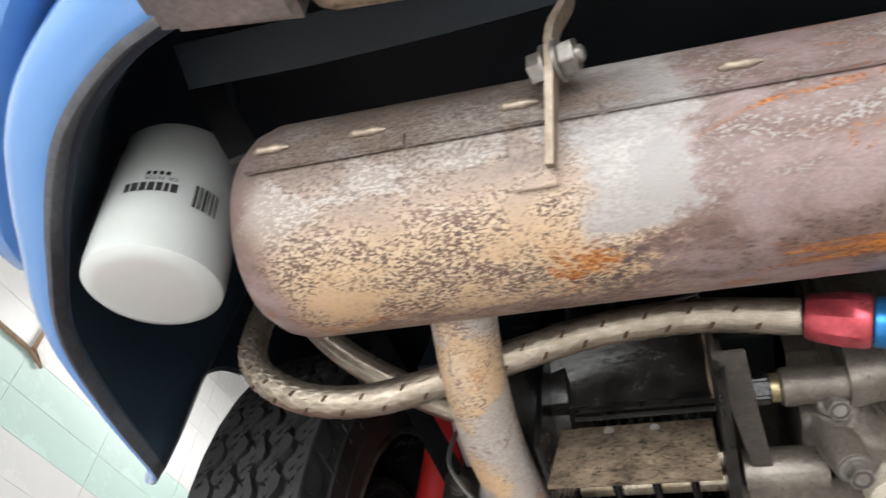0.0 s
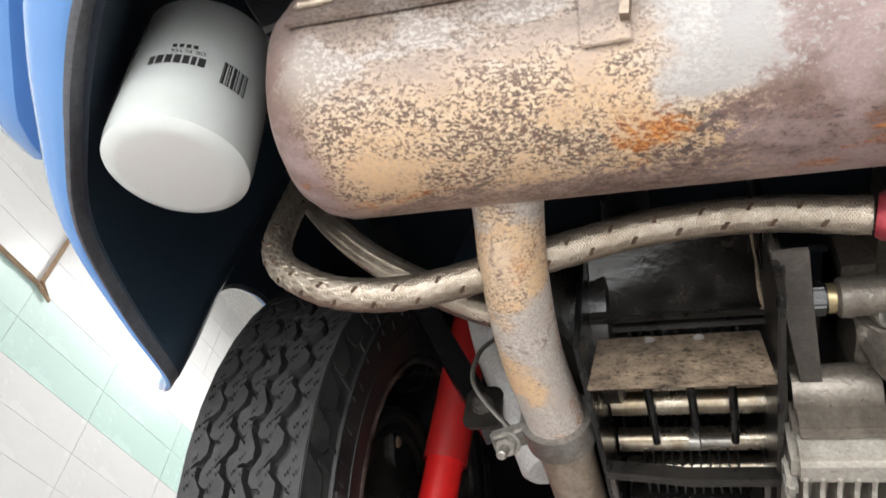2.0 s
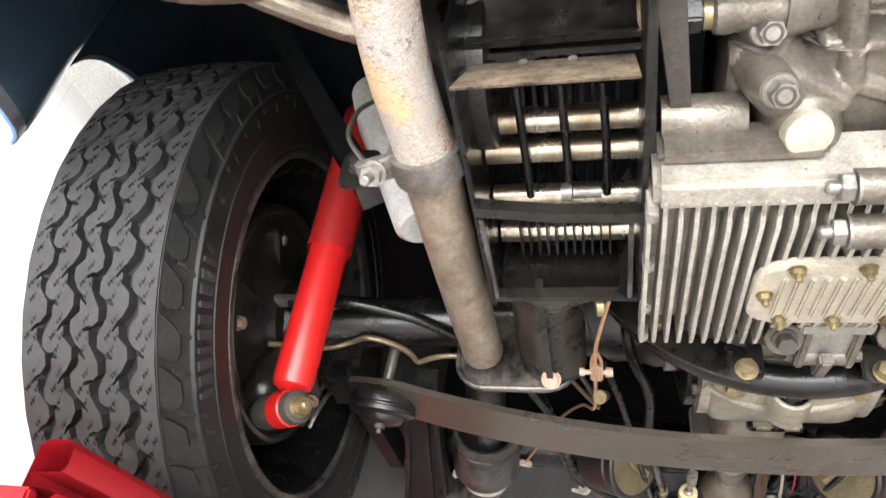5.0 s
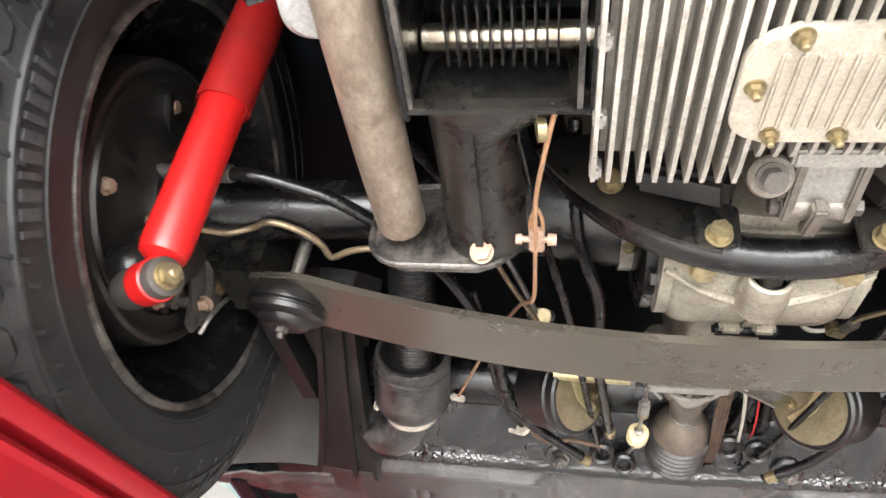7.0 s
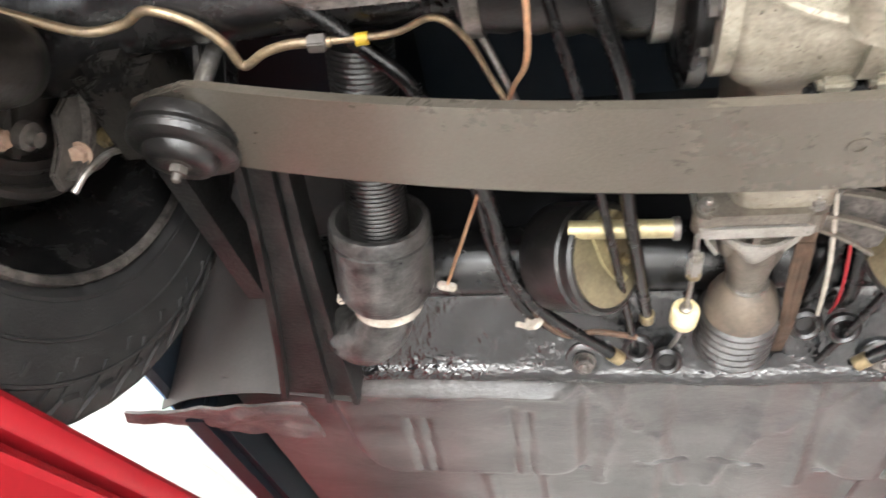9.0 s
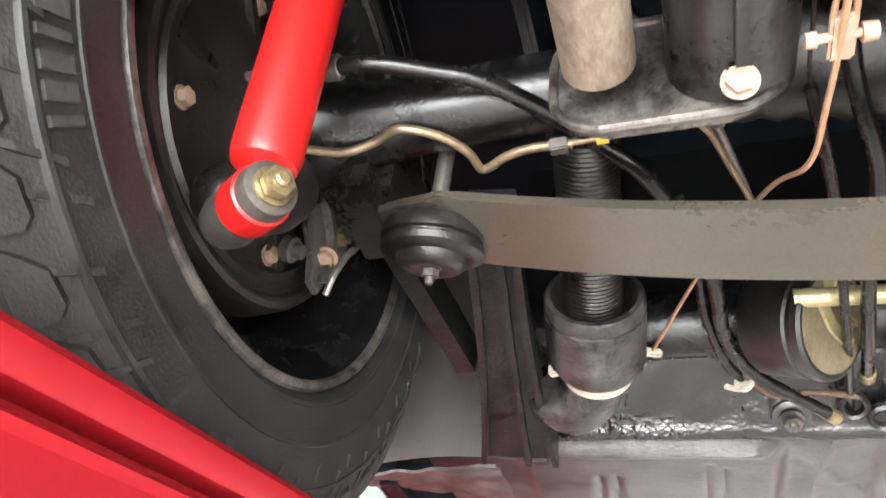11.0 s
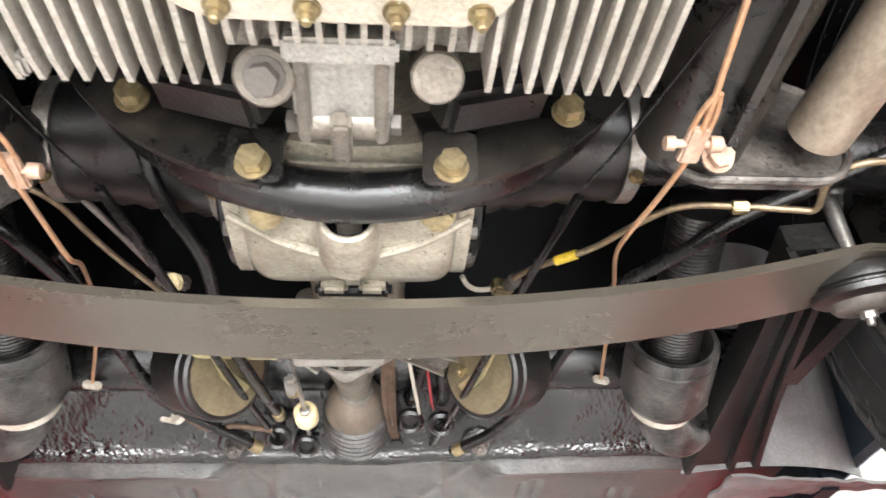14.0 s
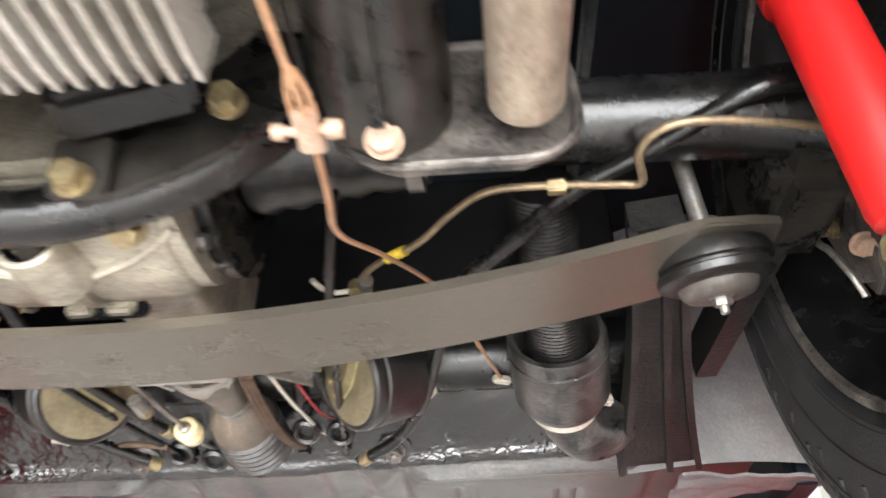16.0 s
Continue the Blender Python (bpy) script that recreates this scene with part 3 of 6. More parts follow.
for y in [0.454 + 0.005 * k for k in range(91)] + list(np.linspace(0.91, 2.4, 40)):
    row = []
    for x in np.linspace(-0.61, 0.61, 220):
        a = abs(x)
        z = 1.83
        d = box_depth(a, y, 0.148, 0.487 - 0.25 * max(0, y - 0.66), 0.455, 0.742, 0.055)
        z -= 0.017 * soft(d - 0.012, 0.024)
        z += 0.007 * min(soft(0.05 - a, 0.02), soft(y - 0.47, 0.05))
        z -= 0.006 * max(groove(a, y, 0.105, 0.43, 0.135, 0.78, 0.012), groove(a, y, 0.09, 0.60, 0.165, 0.45, 0.01) * 0.6)
        z -= 0.006 * groove(a, y, 0.17, 0.475, 0.45, 0.468, 0.012)
        for gx, gy0, gx1, gy1 in ((0.358, 0.54, 0.37, 0.71), (0.381, 0.54, 0.392, 0.71), (0.245, 0.51, 0.254, 0.725), (0.225, 0.52, 0.232, 0.725)):
            z += 0.0045 * groove(a, y, gx, gy0, gx1, gy1, 0.006)
        z += 0.007 * max(groove(a, y, 0.225, 0.731, 0.155, 0.728, 0.005), groove(a, y, 0.08, 0.715, 0.02, 0.71, 0.005))
        z -= 0.005 * max(groove(a, y, 0.30, 0.76, 0.30, 1.3, 0.012), groove(a, y, 0.215, 0.76, 0.215, 1.3, 0.01), groove(a, y, 0.06, 0.62, 0.02, 0.80, 0.012))
        edge = max(0.0, 1 - abs(d) / 0.03)
        z += 0.0016 * noise.noise(Vector((x * 14, y * 14, 0.3))) + 0.0007 * edge * noise.noise(Vector((x * 45, y * 45, 4.3)))
        z += 0.0006 * soft(0.50 - y, 0.06) * noise.noise(Vector((x * 70, y * 70, 1.3)))
        row.append((x, y, z))
    rows.append(row)
part("floor_pan", sheet(rows), "pan", body, "black painted ribbed floor pan with grey scuffs and painted sheen")
rows = []
wall = smooth_path([(0, 0.30, 1.88), (0, 0.322, 1.850), (0, 0.344, 1.837), (0, 0.375, 1.823), (0, 0.40, 1.812), (0, 0.412, 1.806), (0, 0.419, 1.799), (0, 0.427, 1.796), (0, 0.437, 1.798), (0, 0.45, 1.809)], 11)
for q in wall:
    row = []
    for x in np.linspace(-0.45, 0.45, 560):
        p = Vector((x, q.y, q.z))
        lump = max(0.0, 0.4 + 1.4 * noise.noise(p * 20))
        h = 0.0030 * noise.noise(p * 26) + 0.0013 * lump * noise.noise(p * 110) + (0.0009 + 0.0008 * lump * soft(q.y - 0.375, 0.03)) * noise.noise(p * 290)
        row.append((x, q.y + 0.016 + 0.01 * math.cos(x * 9) + h * 0.4, q.z + 0.022 + h))
    rows.append(row)
part("frame_wall", sheet(rows), "tar", body, "lumpy glossy black underseal")
part("bulkhead", block((0, 0.36, 2.05), (0.9, 0.02, 0.33)), "tar", body)
for s in (-1, 1):
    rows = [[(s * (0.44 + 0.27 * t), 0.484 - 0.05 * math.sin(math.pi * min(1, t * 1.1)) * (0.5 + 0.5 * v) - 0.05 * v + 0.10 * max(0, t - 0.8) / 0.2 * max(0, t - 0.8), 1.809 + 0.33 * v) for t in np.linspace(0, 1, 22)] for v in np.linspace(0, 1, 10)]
    # the right housing gets the colour with its light painted in
    part("wheel_house", sheet(rows, 0.003), "house" if s < 0 else "house_lit", body, "smooth dull grey wheel housing")
    rows = []
    for v in np.linspace(0, 1, 16):
        row = []
        for t in np.linspace(0, 1, 40):
            x, y = 0.50 + 0.25 * t, 0.462 + (0.105 - 0.045 * t * t) * v + 0.02 * t
            fold = 0.006 * math.sin(3.2 * v - 1.5 * t) - 0.007 * soft(0.018 - abs(v * 0.1 - 0.045 + 0.02 * math.sin(7 * t)), 0.02)
            row.append((s * x, y, 1.801 + fold + 0.004 * noise.noise(Vector((x * 35, y * 45, 9 + s))) + 0.012 * v * v * t))
        rows.append(row)
    part("lower_lip", sheet(rows, 0.004), "lip" if s < 0 else "house_lit", body, "lumpy scuffed folded sheet edge")
    part("sill", block((s * 0.665, 1.45, 1.84), (0.05, 1.9, 0.09), 0.012), "liner", body)
    part("inner_panel", block((s * 0.36, 0.05, 2.08), (0.012, 0.62, 0.26), 0.004), "tar", body)
part("torsion_tube", lathe((-0.47, 0.300, 1.884), (1, 0, 0), [(0, 0.037), (0.94, 0.037)], 28), "black", body, "black cross tube")
for s in (-1, 1):
    bolt((s * 0.154, 0.416, 1.826), (0, -0.5, -1), 0.0105, "worn", body, name="frame_bolt", stud=0.014)
    part("bolt_washer", lathe((s * 0.154, 0.418, 1.832), (0, -0.5, -1), [(-0.006, 0.021), (0.003, 0.021), (0.005, 0.018), (0.0052, 0.012)], 24), "tar", body)

# ---- wheels ----


def wheel(s, base):
    ob = thing("wheel", "black rear wheel with a chunky treaded radial tyre and brake drum", "wheel", base, "rear wheels")
    cx, cy, cz = base
    o, ax = (cx, cy, cz), (s, 0, 0)   # axis points outwards
    R = 0.317
    prof = [(-0.060, 0.206), (-0.071, 0.2105), (-0.0765, 0.216), (-0.0788, 0.218), (-0.0788, 0.221), (-0.0795, 0.2215), (-0.080, 0.232), (-0.081, 0.2465), (-0.0825, 0.247), (-0.0825, 0.249), (-0.081, 0.2495), (-0.0795, 0.277), (-0.0812, 0.2775), (-0.0805, 0.280), (-0.077, 0.281), (-0.068, 0.299), (-0.065, R - 0.0055), (-0.058, R - 0.0045), (-0.05, R - 0.012), (0, R - 0.012), (0.05, R - 0.012), (0.058, R - 0.0045), (0.065, R - 0.0055), (0.068, 0.299), (0.077, 0.28), (0.081, 0.255), (0.080, 0.232), (0.074, 0.208), (0.066, 0.200)]
    tyre = part("tyre", lathe(o, ax, prof, 96, caps=False), "rubber", ob, "black rubber tyre with zigzag tread")
    # tread: five zigzag ribs, each bitten by hooked notches from both sides
    bm = bmesh.new()
    sipes, pads = bmesh.new(), bmesh.new()
    N = 44
    dth = 2 * math.pi / N
    west = ((0.0, -1.0), (0.10, -1.0), (0.25, 0.25), (0.29, 1.3), (0.40, 2.5), (0.455, 2.3), (0.38, 1.2), (0.40, 1.0), (0.60, 1.0), (0.87, -1.0))
    east = ((0.0, -1.0), (0.12, -1.0), (0.38, 1.0), (0.60, 1.0), (0.75, -0.25), (0.79, -1.3), (0.90, -2.5), (0.955, -2.3), (0.88, -1.2), (0.90, -1.0))
    for row, (a0, a1) in enumerate(((-0.064, -0.0445), (-0.0365, -0.0165), (-0.0090, 0.0090), (0.0165, 0.0365), (0.0445, 0.064))):
        lean = (0.0, 0.10, -0.10, 0.10, 0.0)[row]
        top = R - (0.0035 if row in (0, 4) else 0.0 if row == 2 else 0.0008)
        for k in range(N):
            half = (a1 - a0) / 2
            left = [(u, a0 + (0.0 if row == 0 else 0.0042 * z)) for u, z in west if row or u < 0.2] + [(1.0, a0 + (0.0 if row == 0 else -0.0042))]
            right = [(u, a1 + (0.0 if row == 4 else 0.0042 * z)) for u, z in east if row < 4 or u < 0.2] + [(1.0, a1 + (0.0 if row == 4 else -0.0042))]
            outline = left + right[::-1]
            lo, hi = [], []
            for u, b in outline:
                th = dth * (k + u + lean * (b - a0 - half) / half)
                for lst, rr in ((lo, R - 0.013), (hi, top)):
                    lst.append(bm.verts.new((cx + s * b, cy + rr * math.cos(th), cz + rr * math.sin(th))))
            bm.faces.new(hi)
            n = len(outline)
            for q in range(n):
                if q not in (len(left) - 1, n - 1):
                    bm.faces.new((lo[q], lo[(q + 1) % n], hi[(q + 1) % n], hi[q]))
    for k in range(N):
        for e in (-1, 1):
            pad = []
            for w, p in ((0.06, 0.0), (0.84, 0.0), (0.93, 0.28), (0.86, 0.62), (0.70, 0.78), (0.30, 0.74), (0.16, 0.40)):
                th, rr, xx = dth * (k + w + 0.25 * p), 0.3105 - 0.024 * p, 0.0655 + 0.0128 * p - 0.0008 * p * p
                pad.append(Vector(o) + Vector((s * e * xx, rr * math.cos(th), rr * math.sin(th))))
            top = [pads.verts.new(v + (v - Vector(o)) * 0.0008) for v in pad]
            low = [pads.verts.new(v - (v - Vector(o)) * 0.012) for v in pad]
            pads.faces.new(top)
            for q in range(7):
                pads.faces.new((low[q], low[(q + 1) % 7], top[(q + 1) % 7], top[q]))
    tagged(part("shoulder_pad", pads, "rubber", tyre, smooth=False), kind="stuff")
    # short wavy sipes across the ribs: raised black ribbons stand for the shaded slits
    for row, a0 in enumerate((-0.054, -0.0265, 0.0, 0.0265, 0.054)):
        top = R - (0.0035 if row in (0, 4) else 0.0 if row == 2 else 0.0008)
        for k in range(N):
            for u, b in ((0.22, -0.0015), (0.52, -0.0045), (0.52, 0.0045), (0.80, 0.0015)):
                line = []
                for w in (-2, -1, 0, 1, 2):
                    th = dth * (k + u + 0.05 * (1 if w % 2 else -1) + 0.03 * w)
                    rr = top + 0.0001
                    line.append(Vector((cx + s * (a0 + b + 0.0013 * w), cy + rr * math.cos(th), cz + rr * math.sin(th))))
                d = Vector((0, math.cos(th), math.sin(th)))
                ribbon(line, Vector((0, -d.z, d.y)), 0.0011, d, 0.0006, sipes)
    tagged(part("sipe", sipes, "black", tyre, smooth=False), kind="stuff")
    # shallow flutes running down the inner sidewall from the shoulder
    bm2 = bmesh.new()
    for k in range(60):
        line = []
        for p in np.linspace(0, 1, 5):
            th = 2 * math.pi * (k + 0.45 * p + 0.15 * (k % 3)) / 60
            rr, xx = 0.296 - (0.026 + 0.008 * (k % 2)) * p, 0.0688 + 0.0118 * p ** 0.7
            line.append(Vector((cx - s * xx, cy + rr * math.cos(th), cz + rr * math.sin(th))))
        ribbon(line, Vector((0, -math.sin(th), math.cos(th))), 0.004, Vector((1, 0, 0)), 0.0035, bm2)
    tagged(part("flute", bm2, "rubber", tyre, smooth=False), kind="stuff")
    tr = part("tread", bm, "tread", tyre, smooth=False)
    tagged(tr, kind="stuff")
    # raised lettering on the inner sidewall, as plain bars
    for g in range(2):
        for k in range(10):
            th = radians(-157 + g * 180 + k * 2.85)
            d = Vector((0, math.cos(th), math.sin(th)))
            c = Vector(o) + d * 0.264 + Vector((-s * 0.0805, 0, 0))
            side = Vector((0, -math.sin(th), math.cos(th)))
            part("letter_bar", ribbon([c - d * 0.010, c + d * 0.010], side, 0.0085 if k % 3 else 0.005, Vector((1, 0, 0)), 0.003), "rubber_pale", tyre, smooth=False)
    rim = part("rim", lathe(o, ax, [(-0.064, 0.208), (-0.070, 0.206), (-0.070, 0.202), (-0.062, 0.196), (-0.05, 0.184), (-0.02, 0.180), (-0.005, 0.165), (0.02, 0.16), (0.035, 0.185), (0.06, 0.196), (0.07, 0.206), (0.066, 0.208)], 72, caps=False), "black", ob, "black painted steel rim")
    part("rim_lip", lathe(o, ax, [(-0.0705, 0.2015), (-0.0755, 0.2030), (-0.0765, 0.2055), (-0.0755, 0.2090), (-0.072, 0.2110)], 72, caps=False), "worn", rim, "worn rim edge")
    # wheel disc
    bm = bmesh.new()
    for k in range(10):
        a0 = 2 * math.pi * k / 10
        rows = []
        for rr, h in ((0.05, 0.02), (0.10, 0.03), (0.128, 0.02), (0.168, 0.02)):
            rows.append([(cx + s * h, cy + rr * math.cos(a0 + 2 * math.pi / 10 * t), cz + rr * math.sin(a0 + 2 * math.pi / 10 * t)) for t in np.linspace(0, 1, 6)])
        sheet(rows, 0, bm)
    part("wheel_disc", bm, "black", rim)
    drum = part("brake_drum", lathe(o, ax, [(-0.05, 0.02), (-0.048, 0.05), (-0.038, 0.058), (-0.030, 0.085), (-0.027, 0.09), (-0.027, 0.112), (-0.034, 0.117), (-0.034, 0.124), (-0.030, 0.127), (-0.030, 0.134), (-0.037, 0.137), (-0.039, 0.141), (-0.037, 0.1455), (-0.030, 0.148), (-0.005, 0.150), (0.01, 0.145), (0.012, 0.06), (0.015, 0.03)], 64), "drum", ob, "dusty black brake backing plate and drum")
    for k in range(4):
        a = radians(35 + 90 * k)
        bolt((cx - s * 0.028, cy + 0.101 * math.cos(a), cz + 0.103 * math.sin(a)), (-s, 0, 0), 0.007, "rust_bolt", drum)
    for k in range(6):
        a = radians(10 + 60 * k)
        d = Vector((0, math.cos(a), math.sin(a)))
        part("backing_rib", ribbon([Vector(o) + Vector((-s * 0.030, 0, 0)) + d * 0.06, Vector(o) + Vector((-s * 0.030, 0, 0)) + d * 0.115], d.cross(Vector((1, 0, 0))), 0.008, Vector((1, 0, 0)), 0.008), "dust_black", drum)
    return ob


wheel(-1, (-0.597, -0.076, 1.851))
wheel(1, (0.597, -0.086, 1.851))


def damper(s, low, high):
    ob = thing("shock_absorber", "bright red telescopic shock absorber with a darker upper sleeve", "shock absorber", low, "rear dampers")
    a, b = Vector(low), Vector(high)
    d = (b - a).normalized()
    L = (b - a).length
    part("tube", lathe(a, d, [(0.018, 0.012), (0.024, 0.020), (0.032, 0.0218), (0.21, 0.0218)], 32), "red", ob)
    part("sleeve", lathe(a, d, [(0.185, 0.0235), (0.182, 0.0252), (0.186, 0.0257), (L, 0.0257)], 32), "sleeve", ob, "red dust sleeve with shade in its colour")
    n = Vector((-s * 0.84, -0.52, -0.12)).normalized()   # towards the nut
    part("eye", lathe(a, n, [(-0.012, 0.0165), (-0.010, 0.0190), (0.010, 0.0190), (0.012, 0.0165)], 28), "red", ob)
    part("bush", lathe(a, n, [(-0.044, 0.010), (-0.040, 0.0160), (-0.030, 0.0182), (-0.012, 0.0175), (0.012, 0.0175), (0.0215, 0.0165), (0.0225, 0.013)], 24), "bush", ob, "dirty grey brown bush")
    bolt(a + n * 0.0225, n, 0.0095, "brass", ob, stud=0.013, name="nut", label="yellow zinc nut")
    return ob


damper(-1, (-0.489, -0.147, 1.694), (-0.4575, -0.222, 2.06))
damper(1, (0.489, -0.128, 1.688), (0.454, -0.19, 2.06))


def axle(s, y):
    ob = thing("swing_axle", "black swing axle tube with rubber boot beside the gearbox", "axle", (s * 0.3, y, 1.86), "swing axles")
    part("axle_tube", lathe((s * 0.2, y, 1.876), (s, 0, -0.03), [(0, 0.031), (0.24, 0.031), (0.3, 0.036), (0.35, 0.06), (0.385, 0.06)], 28), "black", ob)
    prof = [(0.0, 0.060)] + [(0.012 + 0.011 * k, 0.0595 - 0.0014 * k + (0.002 if k % 2 else -0.0012)) for k in range(10)] + [(0.13, 0.046), (0.142, 0.044)]
    part("axle_boot", lathe((s * 0.092, y, 1.880), (s, 0, 0), prof, 36), "boot", ob, "black ribbed rubber axle boot")
    for h, r in ((0.006, 0.0612), (0.132, 0.0475)):
        c = part("clamp", lathe((s * (0.092 + h), y, 1.880), (s, 0, 0), [(-0.006, r), (-0.006, r + 0.0025), (0.006, r + 0.0025), (0.006, r)], 36), "steel", ob, "worn steel band clamp")
        bolt((s * (0.092 + h), y - 0.012, 1.880 - r - 0.004), (0, -1, -0.2), 0.005, "brass", c, name="screw")
    part("bearing_lobe", lathe((s * 0.538, y - 0.080, 1.715), (0, 0.64, 0.76), [(0, 0.006), (0.005, 0.016), (0.016, 0.023), (0.04, 0.029), (0.08, 0.033), (0.10, 0.030), (0.115, 0.018)], 36), "drum", ob, "dark bearing housing lobe")
    lever = [(0.058, 1.878), (0.092, 1.862), (0.118, 1.842), (0.112, 1.815), (0.098, 1.79), (0.088, 1.765), (0.072, 1.768), (0.066, 1.795), (0.046, 1.808), (0.044, 1.84)]
    m = Matrix(((0, 0, s, s * 0.549), (1, 0, 0, y), (0, 1, 0, 0), (0, 0, 0, 1)))
    lv = part("lever_bracket", prism(lever, m, 0.007, 0.002), "bush", ob, "dirty cast brake lever bracket")
    part("lever_rib", ribbon(smooth_path([(s * 0.545, y + 0.052, 1.845), (s * 0.543, y + 0.078, 1.815), (s * 0.545, y + 0.084, 1.775)], 4), Vector((0, 0.8, 0.4)), 0.008, Vector((1, 0, 0)), 0.008), "worn", lv)
    part("spring_clip", tube([(s * 0.540, y + 0.100, 1.845), (s * 0.533, y + 0.104, 1.83), (s * 0.533, y + 0.092, 1.81), (s * 0.538, y + 0.087, 1.785), (s * 0.545, y + 0.092, 1.768)], 0.003, 8), "steel", lv)
    bolt((s * 0.548, y + 0.095, 1.835), (-s, 0.1, -0.3), 0.0075, "brass", lv, stud=0.014)
    bolt((s * 0.548, y + 0.068, 1.86), (-s, 0, -0.2), 0.009, "bush", lv, stud=0.012)
    part("adjuster", lathe((s * 0.556, y + 0.035, 1.775), (-s, 0.2, -0.3), [(0, 0.011), (0.008, 0.011), (0.009, 0.007), (0.016, 0.006)], 16), "bush", ob, "dirty brake adjuster")
    return ob


axle(-1, -0.05), axle(1, -0.06)


def trailing_arm(s, y):
    ob = thing("spring_plate", "black pressed steel spring plate running forward to the frame", "suspension arm", (s * 0.46, 0.4 + y, 1.8), "spring plates")
    a, b = Vector((s * 0.40, 0.02 + y, 1.832)), Vector((s * 0.462, 0.43 + y, 1.808))
    d = (b - a).normalized()
    w = Vector((0, 0, 1)).cross(d).normalized()
    up = d.cross(w)
    line = [a + d * t for t in np.linspace(0, (b - a).length, 8)]
    width = lambda t: 0.040 + 0.052 * t * t
    part("channel", ribbon(line, w, width, up, 0.03), "plate_arm", ob)
    for e in (-0.47, -0.12, 0.47):
        part("flange", ribbon([p + w * width(i / 7) * e + Vector((0, 0, -0.018)) for i, p in enumerate(line)], w, 0.007, up, 0.016), "plate_arm", ob)
    part("strut", ribbon([Vector((s * 0.50, 0.03 + y, 1.84)), Vector((s * 0.485, 0.26 + y, 1.835))], Vector((1, 0, 0)), 0.02, Vector((0, 0, 1)), 0.04), "plate_arm", ob)
    part("carrier", block((s * 0.50, 0.01 + y, 1.85), (0.06, 0.10, 0.09), 0.015), "dust_black", ob)
    bolt((s * 0.545, 0.03 + y, 1.80), (0, -0.5, -1), 0.008, "rust_bolt", ob)
    return ob


trailing_arm(-1, 0.0), trailing_arm(1, -0.02)

# ---- camber compensator leaf ----
leaf = thing("transverse_leaf_spring", "dark brown steel transverse leaf spring below the gearbox", "leaf spring", (0, 0, 1.72))


def leaf_z(x):
    a = abs(x)
    return 1.733 + 0.335 * a * a


pts = [(x, 0.003 * (abs(x) / 0.45) ** 2, leaf_z(x)) for x in np.linspace(-0.492, 0.492, 60)]
taper = lambda t: 0.071 + 0.008 * (2 * t - 1) ** 2 if 0.065 < t < 0.935 else 0.018 + 0.059 * min(t, 1 - t) / 0.065
bm = ribbon(pts, Vector((0, 1, 0)), taper, Vector((0, 0, 1)), 0.008)
bmesh.ops.bevel(bm, geom=[e for e in bm.edges if abs((e.verts[0].co - e.verts[1].co).x) > 0.01], offset=0.0018, segments=2, affect="EDGES", clamp_overlap=True)
part("leaf", bm, "leaf", leaf)
part("centre_bolt", lathe((0.004, 0, 1.731), (0, 0, -1), [(0, 0.007), (0.003, 0.007), (0.0032, 0.003), (0.001, 0.003)], 16), "leaf", leaf)
for s in (-1, 1):
    c = Vector((s * 0.44 if s < 0 else 0.434, 0.008, leaf_z(0.44) - 0.004))
    pa = Vector((s * 0.10, 0.33, -1)).normalized()
    pad = part("rubber_pad", lathe(c, pa, [(-0.004, 0.040), (0.003, 0.0425), (0.008, 0.0425), (0.0095, 0.039), (0.0115, 0.039), (0.013, 0.0415), (0.018, 0.041), (0.021, 0.036), (0.022, 0.028)], 48), "boot", leaf, "black rubber cushion")
    part("washer", lathe(c + pa * 0.021, pa, [(0, 0.029), (0.005, 0.0275), (0.009, 0.024), (0.011, 0.018), (0.010, 0.012), (0.009, 0.010)], 32), "boot" if s < 0 else "bush", pad, "cupped washer")
    bolt(c + pa * 0.029, pa, 0.0072, "bush" if s < 0 else "steel", pad, stud=0.013, name="nut")
    part("link_rod", lathe((c[0], c[1] - 0.002, c[2]), (-s * 0.12, -0.25, 1), [(0, 0.007), (0.09, 0.007)], 16), "steel", leaf, "bright steel link rod")

# ---- muffler and exhaust ----
muffler = thing("muffler", "rusty cylindrical steel muffler with flaking cream scale", "muffler", (0, -0.69, 1.80))
MR = 0.066
MA = Vector((0.997, 0.06, 0.055)).normalized()
MC = Vector((-0.25, -0.697, 1.775))
prof = [(-0.150, 0.004), (-0.149, 0.028), (-0.146, 0.044), (-0.140, 0.055), (-0.130, 0.0625), (-0.118, MR)] + [(h, MR) for h in np.linspace(-0.11, 0.56, 18)] + [(0.58, 0.062), (0.59, 0.05), (0.596, 0.004)]
part("shell", lathe(MC, MA, prof, 80), "rust", muffler)
seam = Vector((0, -0.94, -0.12)).normalized()
side = MA.cross(seam).normalized()
for h0, h1 in ((-0.12, -0.03), (-0.028, 0.07), (0.072, 0.56)):
    part("seam_flange", ribbon([MC + MA * h + (seam * math.cos(0.22) + side * math.sin(0.22)) * (MR + 0.0015) for h in np.linspace(h0, h1, 12)], side, 0.011, seam, 0.0022), "rust", muffler, "rusty lapped seam")
for h in (-0.108, -0.052, 0.03, 0.138, 0.24):
    part("weld", lathe(MC + MA * (h - 0.01) + seam * (MR + 0.001) - side * 0.004 * (1 if side.z > 0 else -1), MA, [(0, 0.0008), (0.003, 0.0028), (0.008, 0.0022), (0.013, 0.0031), (0.021, 0.0008)], 10), "pipe_grey", muffler, "grey weld bead")
